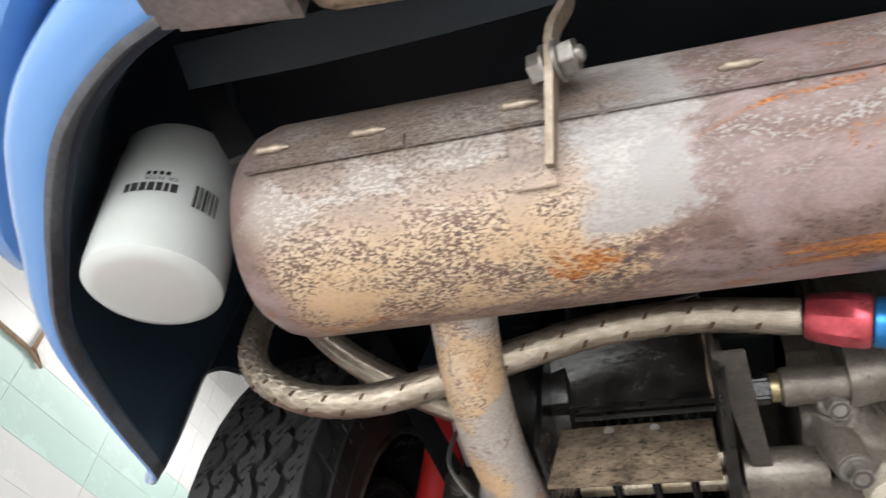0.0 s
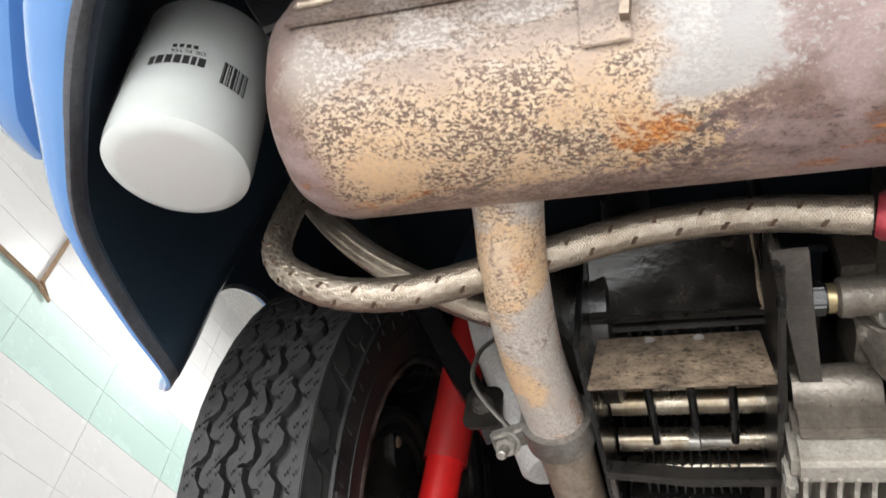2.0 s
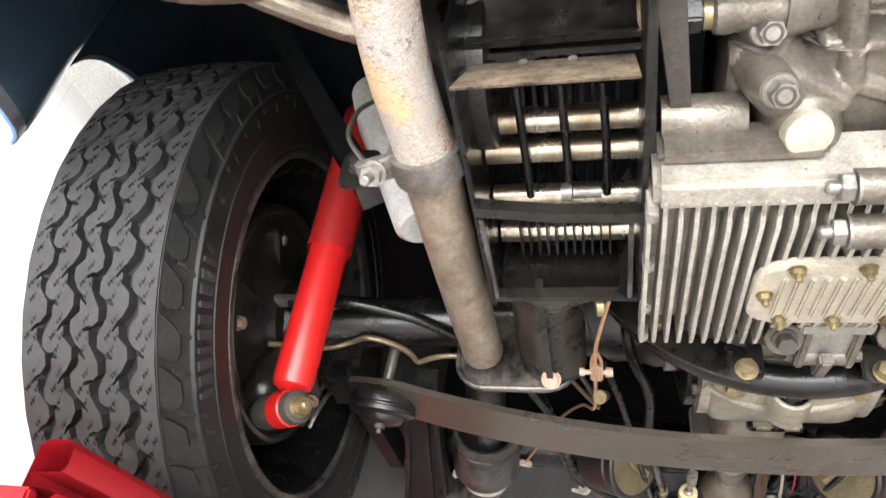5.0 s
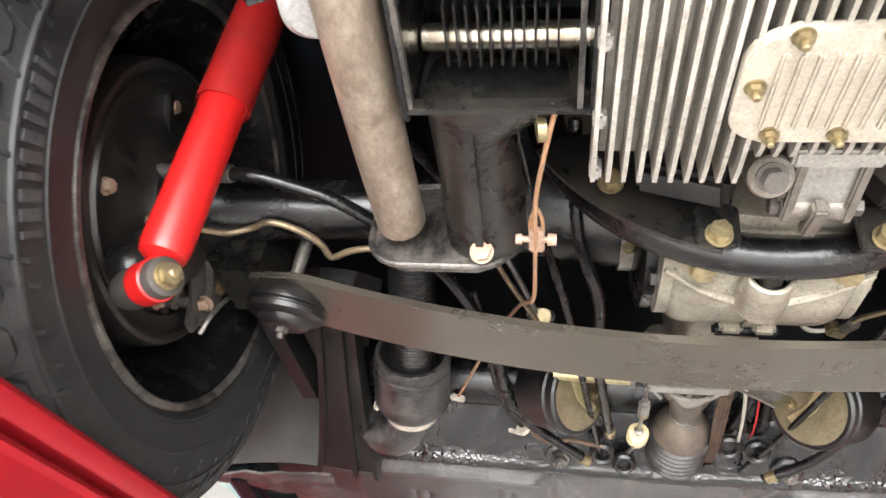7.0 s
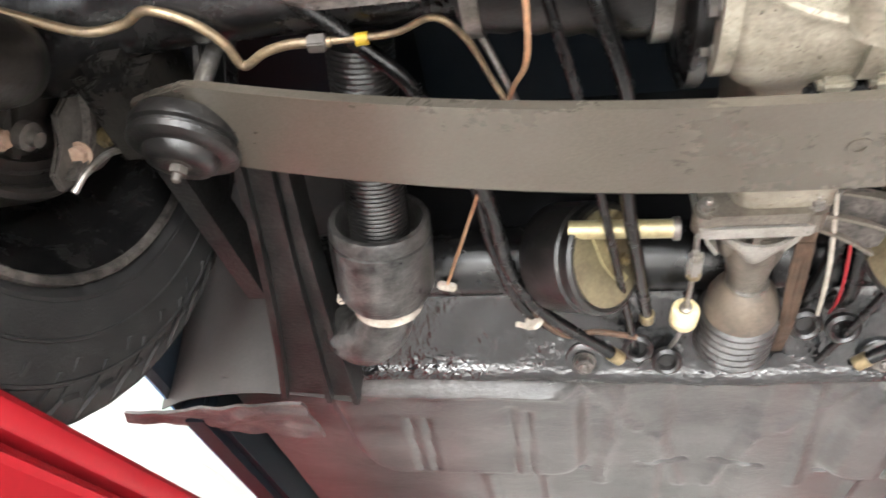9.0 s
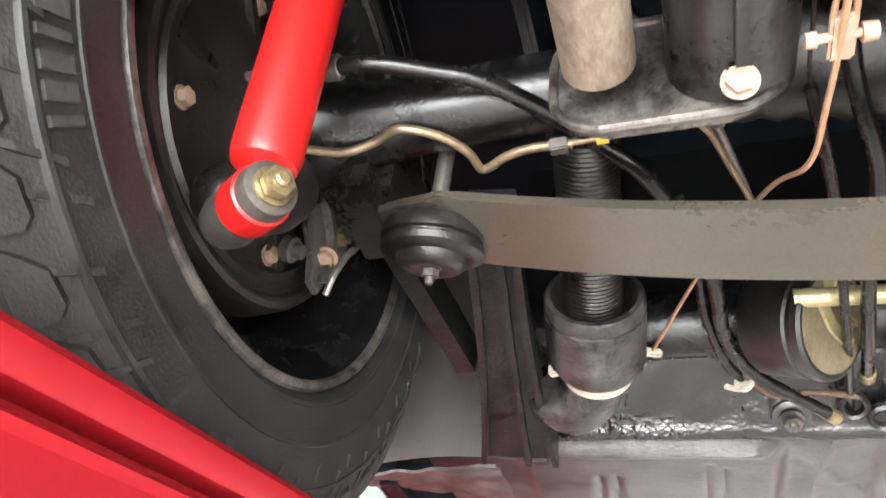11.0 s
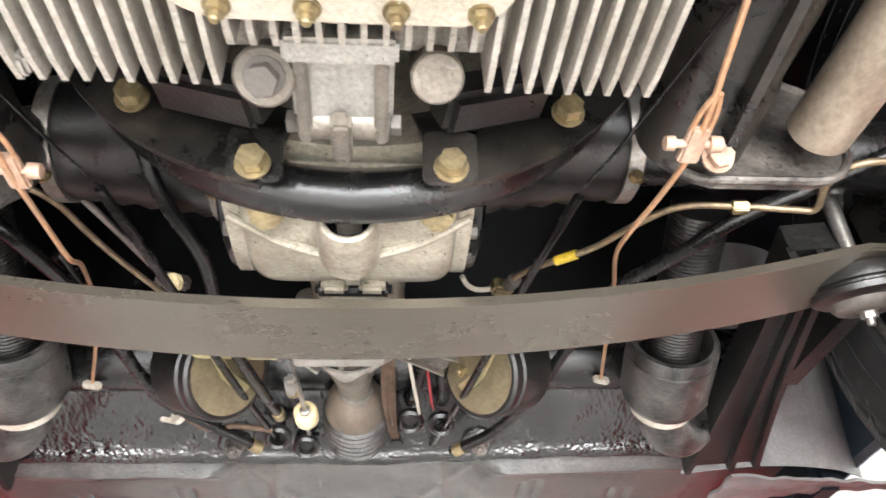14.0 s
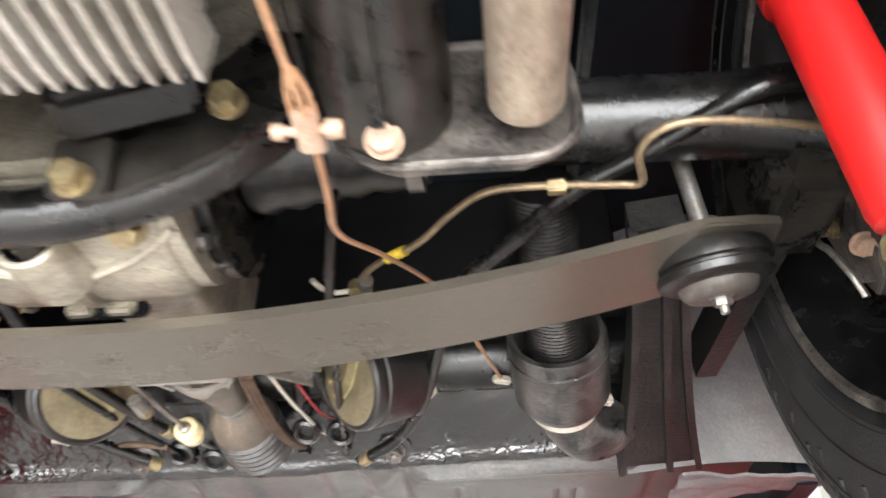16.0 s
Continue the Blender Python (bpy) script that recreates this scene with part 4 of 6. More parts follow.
br = part("hanger", ribbon(smooth_path([(-0.205, -0.742, 1.728), (-0.202, -0.758, 1.742), (-0.199, -0.775, 1.758), (-0.197, -0.786, 1.785), (-0.188, -0.79, 1.82), (-0.19, -0.80, 1.88)], 4), Vector((1, 0.1, 0)), 0.004, Vector((0, -0.8, -0.6)).normalized(), 0.016), "pipe_grey", muffler, "bent steel hanger strap")
bolt((-0.195, -0.778, 1.768), (1, -0.2, -0.1), 0.009, "steel", br, stud=0.012, name="nut")
bolt((-0.2, -0.777, 1.768), (-1, 0.2, 0.1), 0.0085, "steel", br, name="nut")
part("patch", block((-0.214, -0.747, 1.7325), (0.022, 0.03, 0.002), 0.0006, (-45, 0, 0)), "rust", muffler)

tip = thing("tail_pipe", "dusty beige tail pipe end under the bumper", "tail pipe", (-0.255, -0.86, 1.76))
part("pipe", lathe((-0.30, -0.852, 1.768), (1, 0.1, 0), [(0, 0.012), (0.004, 0.018), (0.012, 0.0205), (0.09, 0.0205), (0.098, 0.016), (0.10, 0.01)], 28), "sand", tip)

tail = thing("exhaust_pipe", "mottled exhaust pipe with a steel clamp under the muffler", "exhaust pipe", (-0.28, -0.45, 1.72), "exhaust pipes")
up = part("upper_pipe", tube([(-0.281, -0.672, 1.765), (-0.284, -0.637, 1.748), (-0.289, -0.59, 1.738), (-0.2915, -0.53, 1.732), (-0.287, -0.47, 1.727), (-0.2855, -0.44, 1.726)], lambda t: 0.0207 + 0.008 * max(0, 1 - t / 0.26) ** 2, 28), "pipe", tail)
part("lower_pipe", tube([(-0.286, -0.45, 1.727), (-0.287, -0.35, 1.735), (-0.290, -0.25, 1.750), (-0.292, -0.148, 1.766)], 0.0205, 28), "pipe_grey", tail, "grey brown exhaust pipe")
cl = part("clamp", lathe((-0.2862, -0.463, 1.7265), (0.03, 1, -0.03), [(0, 0.0225), (0, 0.0255), (0.022, 0.0255), (0.022, 0.0225)], 32), "steel", tail, "bare steel band clamp")
part("clamp_ear", block((-0.318, -0.453, 1.716), (0.03, 0.02, 0.008), 0.002, (0, -20, 0)), "steel", cl)
bolt((-0.320, -0.455, 1.710), (-0.1, -0.5, -1), 0.0075, "steel", cl, stud=0.018, name="nut")
tail2 = thing("exhaust_pipe", "grey brown exhaust pipe entering the heat exchanger plate", "exhaust pipe", (0.28, -0.45, 1.72), "exhaust pipes")
part("lower_pipe", tube([(0.281, -0.64, 1.745), (0.284, -0.48, 1.735), (0.290, -0.30, 1.748), (0.293, -0.185, 1.760)], 0.0195, 28), "pipe_grey", tail2)

# ---- oil filter and hoses ----
filt = thing("oil_filter", "white canister oil filter with black print hanging by the fender", "oil filter", (-0.48, -0.70, 1.75))
fa = Vector((-0.5005, -0.6775, 1.7665))
fb = fa + Vector((-0.077, -0.244, 0.967)).normalized() * 0.122
fd = (fb - fa).normalized()
fl = (fb - fa).length
part("can", lathe(fa, fd, [(0.0, 0.002), (0.0, 0.036), (0.0015, 0.043), (0.005, 0.0475), (0.012, 0.0487), (fl - 0.004, 0.0487), (fl, 0.046)], 64), "white", filt, "glossy white can")
fu = Vector((-1, 0, 0)).cross(fd).normalized()
fu = (fu if fu.z < 0 else -fu)
fw = fd.cross(fu)


def braided(name, pts, r, label, marks):
    ob = thing(name, label, "hose", pts[0], "braided hoses")
    line = smooth_path(pts, 10)
    hose = part("hose", sweep(bmesh.new(), line, r - 0.0006, 20), "braid_core", ob)
    return ob, line


hose_a, line_a = braided("braided_hose", [(-0.494, -0.575, 1.90), (-0.486, -0.58, 1.815), (-0.468, -0.585, 1.776), (-0.440, -0.59, 1.750), (-0.408, -0.59, 1.734), (-0.370, -0.59, 1.728), (-0.332, -0.59, 1.733), (-0.27, -0.59, 1.752), (-0.21, -0.59, 1.768), (-0.15, -0.59, 1.771), (-0.09, -0.59, 1.760)], 0.0105, "braided stainless steel oil hose with brown tracer marks", 0)
hose_b, line_b = braided("braided_hose", [(-0.52, -0.53, 1.93), (-0.469, -0.54, 1.868), (-0.424, -0.54, 1.825), (-0.376, -0.54, 1.790), (-0.325, -0.535, 1.764), (-0.29, -0.53, 1.758)], 0.0105, "braided stainless steel oil hose behind the exhaust pipe", 0)
fit = part("socket", lathe((-0.088, -0.59, 1.7595), (1, 0, -0.3), [(0, 0.0125), (0.003, 0.0142), (0.02, 0.0162), (0.032, 0.0162), (0.034, 0.0148)], 9), "anod_red", hose_a, "red anodised hose socket")
part("ring", lathe((-0.0545, -0.59, 1.7495), (1, 0, -0.3), [(0, 0.0135), (0.001, 0.0145), (0.007, 0.0145), (0.008, 0.0125), (0.012, 0.0125)], 24), "anod_blue", hose_a, "blue anodised ring")
part("nut", prism(hexagon(0.0148), facing((-0.044, -0.59, 1.7463), (1, 0, -0.3)), 0.024, 0.0015), "anod_blue", hose_a, "blue anodised hose nut")

# ---- engine ----
engine = thing("engine", "cast aluminium boxer engine case with finned sump", "engine", (0, -0.4, 1.72))
part("crankcase", block((0.008, -0.385, 1.83), (0.20, 0.29, 0.09), 0.02), "case", engine)
part("sump_body", ribbon([(0.008, -0.425, 1.728), (0.008, -0.41, 1.724), (0.008, -0.26, 1.746), (0.008, -0.250, 1.750)], Vector((1, 0, 0)), 0.288, Vector((0, 0, 1)), 0.022), "sump", engine)
for k in range(31):
    x = -0.140 + 0.2965 * k / 30
    front = -0.268 if abs(x + 0.029) < 0.021 or abs(x - 0.053) < 0.019 or abs(x - 0.010) < 0.03 else -0.245
    part("fin", ribbon([(x, -0.425, 1.713), (x, -0.41, 1.708), (x, -0.26 if front > -0.26 else front - 0.01, 1.725), (x, front, 1.729)], Vector((1, 0, 0)), 0.0030, Vector((0, 0, 1)), 0.030), "sump", engine)
plate = part("sump_plate", prism(rounded(0.15, 0.084, 0.022), pose(0.008, -0.329, 1.6985, 9), 0.008, 0.0015), "plate", engine, "pale alloy sump plate")
for k in range(13):
    x = -0.048 + 0.108 * k / 12
    part("rib", block((x, -0.329, 1.6975), (0.004, 0.058, 0.005), 0.0015, (9, 0, 0)), "plate", plate)
for x, y in ((-0.058, -0.333), (-0.042, -0.295), (-0.005, -0.295), (0.032, -0.295), (0.068, -0.295), (-0.043, -0.368), (0.0, -0.369), (0.043, -0.368), (0.078, -0.333)):
    bolt((x, y, 1.6985 + 0.158 * (y + 0.329)), (0, 0.158, -1), 0.0048, "brass", plate, stud=0.009, name="nut")
drain = part("drain_plug", lathe((-0.029, -0.244, 1.728), (0, -0.45, -1), [(-0.02, 0.013), (0, 0.0146), (0.014, 0.0150), (0.0155, 0.0136), (0.0145, 0.010)], 28), "case", engine)
bolt((-0.029, -0.2505, 1.7145), (0, -0.45, -1), 0.0080, "bush", drain, name="hex_head", head=0.9)
part("round_plug", lathe((0.053, -0.242, 1.734), (0, -0.45, -1), [(-0.02, 0.0132), (0, 0.0132), (0.016, 0.0132), (0.017, 0.012)], 28), "case", engine)
lug = part("rear_lug", block((0.007, -0.236, 1.736), (0.050, 0.062, 0.034), 0.004), "alu", engine)
for e in (-1, 1):
    part("rib", block((0.007 + e * 0.019, -0.236, 1.717), (0.007, 0.056, 0.006), 0.0015), "case", lug)
part("cross_boss", lathe((-0.014, -0.215, 1.724), (1, 0, 0), [(0, 0.0085), (0.001, 0.0095), (0.041, 0.0095), (0.042, 0.0085)], 20), "case", lug)
part("top_bar", block((0.007, -0.266, 1.7165), (0.054, 0.014, 0.008), 0.002), "alu", lug)
part("tab", block((0.006, -0.212, 1.715), (0.011, 0.034, 0.011), 0.002, (14, 0, 0)), "case", lug, "pale cast tab")
for e in (-1, 1):
    bolt((0.007 + e * 0.022, -0.215, 1.724), (e, 0, 0), 0.0066, "bush", lug)


def heater_box(s, y):
    ob = thing("heat_exchanger", "dusty black sheet metal cooling box with chromed pushrod tubes inside", "heat exchanger", (s * 0.2, -0.4 + y, 1.72), "heat exchangers")
    x0, x1 = s * 0.258, s * 0.142
    xm = (x0 + x1) / 2
    part("side", block((x0, -0.42 + y, 1.775), (0.004, 0.25, 0.12), 0.001), "black", ob)
    part("side", block((x1, -0.44 + y, 1.785), (0.004, 0.28, 0.14), 0.001), "dust_black", ob)
    part("rear_panel", block((xm, -0.487 + y, 1.82), (abs(x1 - x0), 0.004, 0.10), 0.001, (-12, 0, 0)), "dust_black", ob)
    rows = [[(x0 + (x1 - x0) * u, -0.508 - 0.03 * v * v + y, 1.772 + (0.036 + 0.042 * u) * v + 0.003 * math.sin(3 * u + 2 * v)) for u in np.linspace(0.02, 0.98, 10)] for v in np.linspace(0, 1, 7)]
    part("cover_sheet", sheet(rows, 0.002), "cover", ob, "glossy black cover sheet")
    part("cover_edge", tube([rows[-1][0], rows[-1][3], rows[-1][6], rows[-1][9]], 0.0026, 8, 3), "flange", ob, "dusty folded sheet edge")
    part("cover_edge", tube([rows[0][9], rows[3][9], rows[6][9]], 0.0022, 8, 3), "sand", ob, "dusty folded sheet edge")
    part("cover_strip", ribbon([(x0, -0.506 + y, 1.774), (x1, -0.506 + y, 1.774)], Vector((0, 0.3, 1)), 0.006, Vector((0, 1, 0)), 0.004), "dust_black", ob)
    part("deflector", ribbon([(xm, -0.535 + y, 1.690), (xm, -0.497 + y, 1.764)], Vector((1, 0, 0)), abs(x1 - x0) - 0.012, Vector((0, -0.9, -0.44)), 0.003), "sand", ob, "sandy dust covered steel deflector")
    for dx, dz in ((0.032, 0), (0.062, 0.0), (0.09, 0.0)):
        part("control_rod", tube([(x0 - s * dx, -0.475 + y, 1.768), (x0 - s * (dx + 0.002), -0.42 + y, 1.762), (x0 - s * (dx + 0.002), -0.372 + y, 1.766)], 0.0032, 10), "black", ob)
    part("rod_pivot", lathe((x0 - s * 0.058, -0.378 + y, 1.762), (-s, 0, 0), [(0, 0.007), (0.008, 0.007), (0.009, 0.005), (0.03, 0.005)], 16), "steel", ob)
    part("side_flange", ribbon([(s * 0.1345, -0.585 + y, 1.743), (s * 0.128, -0.53 + y, 1.742), (s * 0.1195, -0.463 + y, 1.743)], Vector((1, 0, 0)), lambda t: 0.019 - 0.007 * t, Vector((s * 0.3, 0, 1)).normalized(), 0.0025), "bush", ob, "worn brown steel flange")
    part("side_web", ribbon([(s * 0.139, -0.575 + y, 1.77), (s * 0.137, -0.42 + y, 1.76)], Vector((0, 0, 1)), 0.06, Vector((1, 0, 0)), 0.004), "dust_black", ob)
    for e in (0.35, 0.62):
        bolt((x0 + (x1 - x0) * e, -0.5005 + y, 1.7555), (0, -0.9, -0.44), 0.0034, "bush", ob, name="screw")
    part("crossbar", ribbon([(x0, -0.412 + y, 1.716), (xm, -0.408 + y, 1.712), (x1, -0.402 + y, 1.716)], Vector((0, 1, 0)), 0.009, Vector((0, 0, 1)), 0.010), "dust_black", ob)
    part("front_panel", block((xm, -0.302 + y, 1.722), (abs(x1 - x0), 0.005, 0.012), 0.001), "dust_black", ob)
    part("inner_wall", block((xm, -0.29 + y, 1.79), (abs(x1 - x0), 0.004, 0.12), 0.001), "black", ob)
    for e in (x0 - s * 0.003, x1 + s * 0.008):
        part("frame_strip", ribbon([(e, -0.40 + y, 1.718), (e, -0.302 + y, 1.720)], Vector((1, 0, 0)), 0.0035, Vector((0, 0, 1)), 0.006), "worn", ob, "scuffed sheet edge")
    for dy, dz in ((-0.440, 1.775), (-0.411, 1.775), (-0.362, 1.776), (-0.313, 1.782)):
        part("pushrod_tube", lathe((x0 * 0.985, dy + y, dz), (-s, 0, 0), [(0, 0.0095), (0.115, 0.0095)], 24), "chrome", ob, "bright chromed tube with oil stains")
    for k in range(10):
        part("cylinder_fin", block((x0 - s * (0.02 + 0.009 * k), -0.39 + y, 1.85), (0.003, 0.16, 0.05)), "black", ob)
    for k in range(11):
        part("fin", block((x0 - s * (0.022 + 0.0072 * k), -0.325 + y, 1.778), (0.0014, 0.045, 0.03)), "drum", ob)
    rows = []
    for v in (0, 0.35, 0.7, 1):
        row = []
        for k in range(33):
            a = 2 * math.pi * k / 32
            c, q = math.cos(a), math.sin(a)
            e = 0.35 + 0.65 * v
            px, pz = math.copysign(abs(c) ** e, c), math.copysign(abs(q) ** e, q)
            hw, hh = 0.053 + (0.0335 - 0.053) * v ** 0.7, 0.037 + (0.0335 - 0.037) * v
            row.append((xm + (s * 0.222 - xm) * v + hw * px, -0.301 + 0.045 * v + y, 1.757 + 0.011 * v + hh * pz))
        rows.append(row)
    part("hood", sheet(rows), "dust_black", ob, "tapered black sheet hood")
    part("duct", lathe((s * 0.222, -0.286 + y, 1.768), (0, 1, 0.05), [(0, 0.034), (0.05, 0.033), (0.10, 0.032), (0.105, 0.034), (0.165, 0.034)], 40), "dust_black", ob, "black round warm air duct")
    part("duct_rib", ribbon([(s * 0.222, -0.30 + y, 1.734), (s * 0.222, -0.16 + y, 1.734)], Vector((1, 0, 0)), 0.006, Vector((0, 0, 1)), 0.012), "dust_black", ob)
    fm = pose(s * 0.259, -0.118 + y, 1.782, 90)
    fp = part("end_plate", prism(rounded(0.124, 0.092, 0.03), fm, 0.008, 0.002), "worn", ob, "dark end plate with bright worn face")
    ring = [fm @ Vector((px, py, 0.008)) for px, py in rounded(0.124, 0.092, 0.03)]
    part("lip", sweep(bmesh.new(), ring + ring[:2], 0.003, 8, False), "worn", fp)
    bolt((s * 0.222, -0.144 + y, 1.7365), (0, -1, -0.6), 0.0078, "rust_bolt", fp, head=0.5)
    return ob


heater_box(-1, 0.0), heater_box(1, -0.04)

# ---- engine carrier and gearbox ----
carrier = thing("engine_carrier", "black round tube engine carrier bolted round the bell housing", "engine mount", (0, -0.15, 1.72))
CX, CZ = 0.010, 1.936
arc = lambda r, y, a: (CX + r * math.sin(radians(a)), y, CZ - r * math.cos(radians(a)))
part("carrier_tube", tube([arc(0.190, -0.135, a) for a in range(-84, 85, 12)], 0.0175, 24, 3), "black", carrier)
for a0, a1 in ((-62, -14), (14, 62)):
    rows = [[arc(r, -0.170 + abs(0.2 - r) * 0.2, a) for r in (0.12, 0.15, 0.18, 0.2, 0.218)] for a in np.linspace(a0, a1, 12)]
    part("bracket", sheet(rows, 0.006), "dust_black", carrier)
for p in ((-0.122, -0.176, 1.784), (-0.046, -0.174, 1.733), (0.066, -0.176, 1.731), (0.139, -0.182, 1.774)):
    bolt(p, (0, -1, -0.25), 0.0082, "brass", carrier, head=0.75)
for p in ((-0.046, -0.172, 1.735), (0.066, -0.174, 1.733)):
    part("tab", prism(rounded(0.032, 0.034, 0.005, 3), facing(p, (0, -1, -0.25)) @ Matrix.Translation((0, 0.008, -0.006)), 0.007, 0.001), "dust_black", carrier)
for e in (-1, 1):
    part("mount_block", block((CX + e * 0.080, -0.196, 1.770), (0.07, 0.03, 0.026), 0.005, (0, -e * 24, e * 8)), "boot", carrier, "black rubber mount block")
gear = thing("gearbox", "oily cast aluminium gearbox behind the engine", "gearbox", (0, 0, 1.78))
part("bell_housing", lathe((CX, -0.16, CZ), (0, 1, 0), [(0, 0.10), (0.002, 0.17), (0.02, 0.172), (0.03, 0.165), (0.034, 0.10)], 56), "alu_dirty", gear)
# differential case: broad and boxy sections between two side flanges, narrowing to the neck over the leaf spring
rows = []
for y, hw, zb, e in ((-0.150, 0.076, 1.760, 0.16), (-0.135, 0.077, 1.755, 0.16), (-0.11, 0.077, 1.752, 0.16), (-0.085, 0.077, 1.751, 0.16), (-0.06, 0.077, 1.752, 0.17), (-0.04, 0.077, 1.755, 0.19), (-0.026, 0.077, 1.760, 0.24), (-0.014, 0.075, 1.769, 0.34), (-0.004, 0.070, 1.780, 0.5), (0.012, 0.055, 1.792, 0.55), (0.03, 0.046, 1.800, 0.5), (0.10, 0.043, 1.806, 0.42), (0.15, 0.044, 1.808, 0.42)):
    row = []
    for k in range(49):
        a = math.pi * k / 48
        c, q = math.cos(a), math.sin(a)
        row.append((CX - 0.004 + hw * math.copysign(abs(c) ** min(0.3, 0.8 * e), c), y, 1.90 - (1.90 - zb) * abs(q) ** e))
    rows.append(row)
part("main_case", sheet(rows), "alu_dirty", gear)
for e in (-1, 1):
    fx = CX - 0.004 + e * 0.077
    part("side_flange", ribbon(smooth_path([(fx, -0.155, 1.798), (fx, -0.135, 1.783), (fx, -0.10, 1.777), (fx, -0.055, 1.779), (fx, -0.034, 1.785), (fx, -0.022, 1.795)], 4), Vector((1, 0, 0)), 0.010, Vector((0, 0, 1)), 0.042), "alu_dirty", gear, "cast side flange")
    part("gasket", ribbon(smooth_path([(fx - e * 0.0065, -0.155, 1.799), (fx - e * 0.0065, -0.135, 1.784), (fx - e * 0.0065, -0.10, 1.778), (fx - e * 0.0065, -0.055, 1.780), (fx - e * 0.0065, -0.034, 1.786), (fx - e * 0.0065, -0.022, 1.796)], 4), Vector((1, 0, 0)), 0.002, Vector((0, 0, 1)), 0.042), "bush", gear, "grimy gasket edge")
    for y, z in ((-0.118, 1.768), (-0.075, 1.769), (-0.04, 1.779)):
        bolt((fx + e * 0.005, y, z), (e, 0, 0), 0.0058, "bush", gear, name="flange_bolt")
    part("side_cap", lathe((fx + e * 0.005, -0.055, 1.862), (e, 0, 0), [(0, 0.088), (0.010, 0.088), (0.014, 0.078), (0.016, 0.062)], 44), "black", gear, "black side cap")
    pts = smooth_path([(CX - 0.004 + e * 0.080, -0.106, 1.755), (CX - 0.004 + e * 0.052, -0.0865, 1.7515), (CX - 0.004 + e * 0.024, -0.0745, 1.7500), (CX - 0.003, -0.068, 1.7495)], 6)
    part("cast_rib", sweep(bmesh.new(), pts, lambda t: 0.0030 + 0.0016 * t, 8), "alu_dirty", gear)
    bolt((CX - 0.002 + e * 0.055, -0.114, 1.7515), (0, -0.35, -1), 0.0095, "brass", gear)
part("cast_rib", ribbon([(CX - 0.004, -0.074, 1.752), (CX - 0.004, -0.045, 1.7535), (CX - 0.004, -0.028, 1.760)], Vector((1, 0, 0)), 0.010, Vector((0, 0, 1)), 0.010), "alu_dirty", gear)
for e in (-1, 1):
    part("case_foot", block((CX - 0.004 + e * 0.014, -0.024, 1.7585), (0.020, 0.010, 0.014), 0.003), "alu_dirty", gear, "pale cast foot")
part("foot_pad", block((CX - 0.004, -0.016, 1.7605), (0.058, 0.010, 0.012), 0.003), "tar", gear)
BX, BY, BZ = CX - 0.005, -0.080, 1.7505
part("drain_boss", lathe((BX, BY, BZ), (0, -1, -0.12), [(-0.010, 0.021), (0.004, 0.0215), (0.032, 0.0198), (0.0345, 0.0192), (0.036, 0.0172), (0.0355, 0.0155), (0.024, 0.0142)], 40), "alu_dirty", gear)
# black lining gives the recess its shade by colour
part("drain_recess", lathe((BX, BY - 0.023, BZ - 0.0028), (0, -1, -0.12), [(0, 0.0138), (0.002, 0.0140), (0.0122, 0.0152), (0.0123, 0.0146), (0.003, 0.0130), (0.0025, 0.001)], 28), "black", gear, "recess lined black for shade")
part("drain_plug", prism(rounded(0.016, 0.016, 0.001, 1), facing((BX, BY - 0.025, BZ - 0.003), (0, -1, -0.12)) @ pose(0, 0, 0, 0, 0, 12), 0.013, 0.001), "bush", gear)
# nose housing, set a little to one side
NX = -0.012
part("nose_flange", prism(rounded(0.090, 0.074, 0.010), pose(NX - 0.002, 0.143, 1.838, -90), 0.012, 0.003), "case", gear)
part("nose_flange", prism(rounded(0.092, 0.078, 0.006), pose(NX - 0.002, 0.157, 1.838, -90), 0.012, 0.0015), "alu", gear)
rows = []
for y, hw, hh, z in ((0.166, 0.036, 0.034, 1.838), (0.180, 0.034, 0.032, 1.838), (0.196, 0.032, 0.028, 1.838), (0.212, 0.029, 0.024, 1.838), (0.222, 0.026, 0.021, 1.838)):
    rows.append([(NX + 0.004 + hw * math.copysign(abs(math.cos(a)) ** 0.6, math.cos(a)), y, z + hh * math.copysign(abs(math.sin(a)) ** 0.6, math.sin(a))) for a in np.linspace(0, 2 * math.pi, 41)])
part("nose_cone", sheet(rows), "case", gear)
part("nose_rib", ribbon([(NX, 0.168, 1.803), (NX, 0.19, 1.806), (NX, 0.207, 1.812)], Vector((1, 0, 0)), 0.006, Vector((0, 0, 1)), 0.008), "case", gear)
part("shift_neck", lathe((-0.004, 0.205, 1.833), (0.03, 1, -0.05), [(-0.02, 0.031), (0.0, 0.029), (0.018, 0.0265), (0.036, 0.0215), (0.054, 0.0185), (0.072, 0.0178), (0.080, 0.0165)], 32), "case", gear, "bare steel shift rod neck")
for e in (-1, 1):
    bolt((NX + e * 0.041, 0.143, 1.812), (0, -1, -0.2), 0.0068, "steel", gear, stud=0.012, name="nut")
    part("ear", lathe((NX + e * 0.041, 0.146, 1.812), (0, 1, 0), [(0, 0.011), (0.022, 0.011)], 20), "case", gear)
    part("web", ribbon([(NX + e * 0.042, 0.168, 1.822), (NX + e * 0.036, 0.188, 1.822), (NX + e * 0.026, 0.207, 1.824)], Vector((0, 0, 1)), 0.024, Vector((0.6 * e, 0.8, 0)), 0.004), "alu", gear)
rows = []
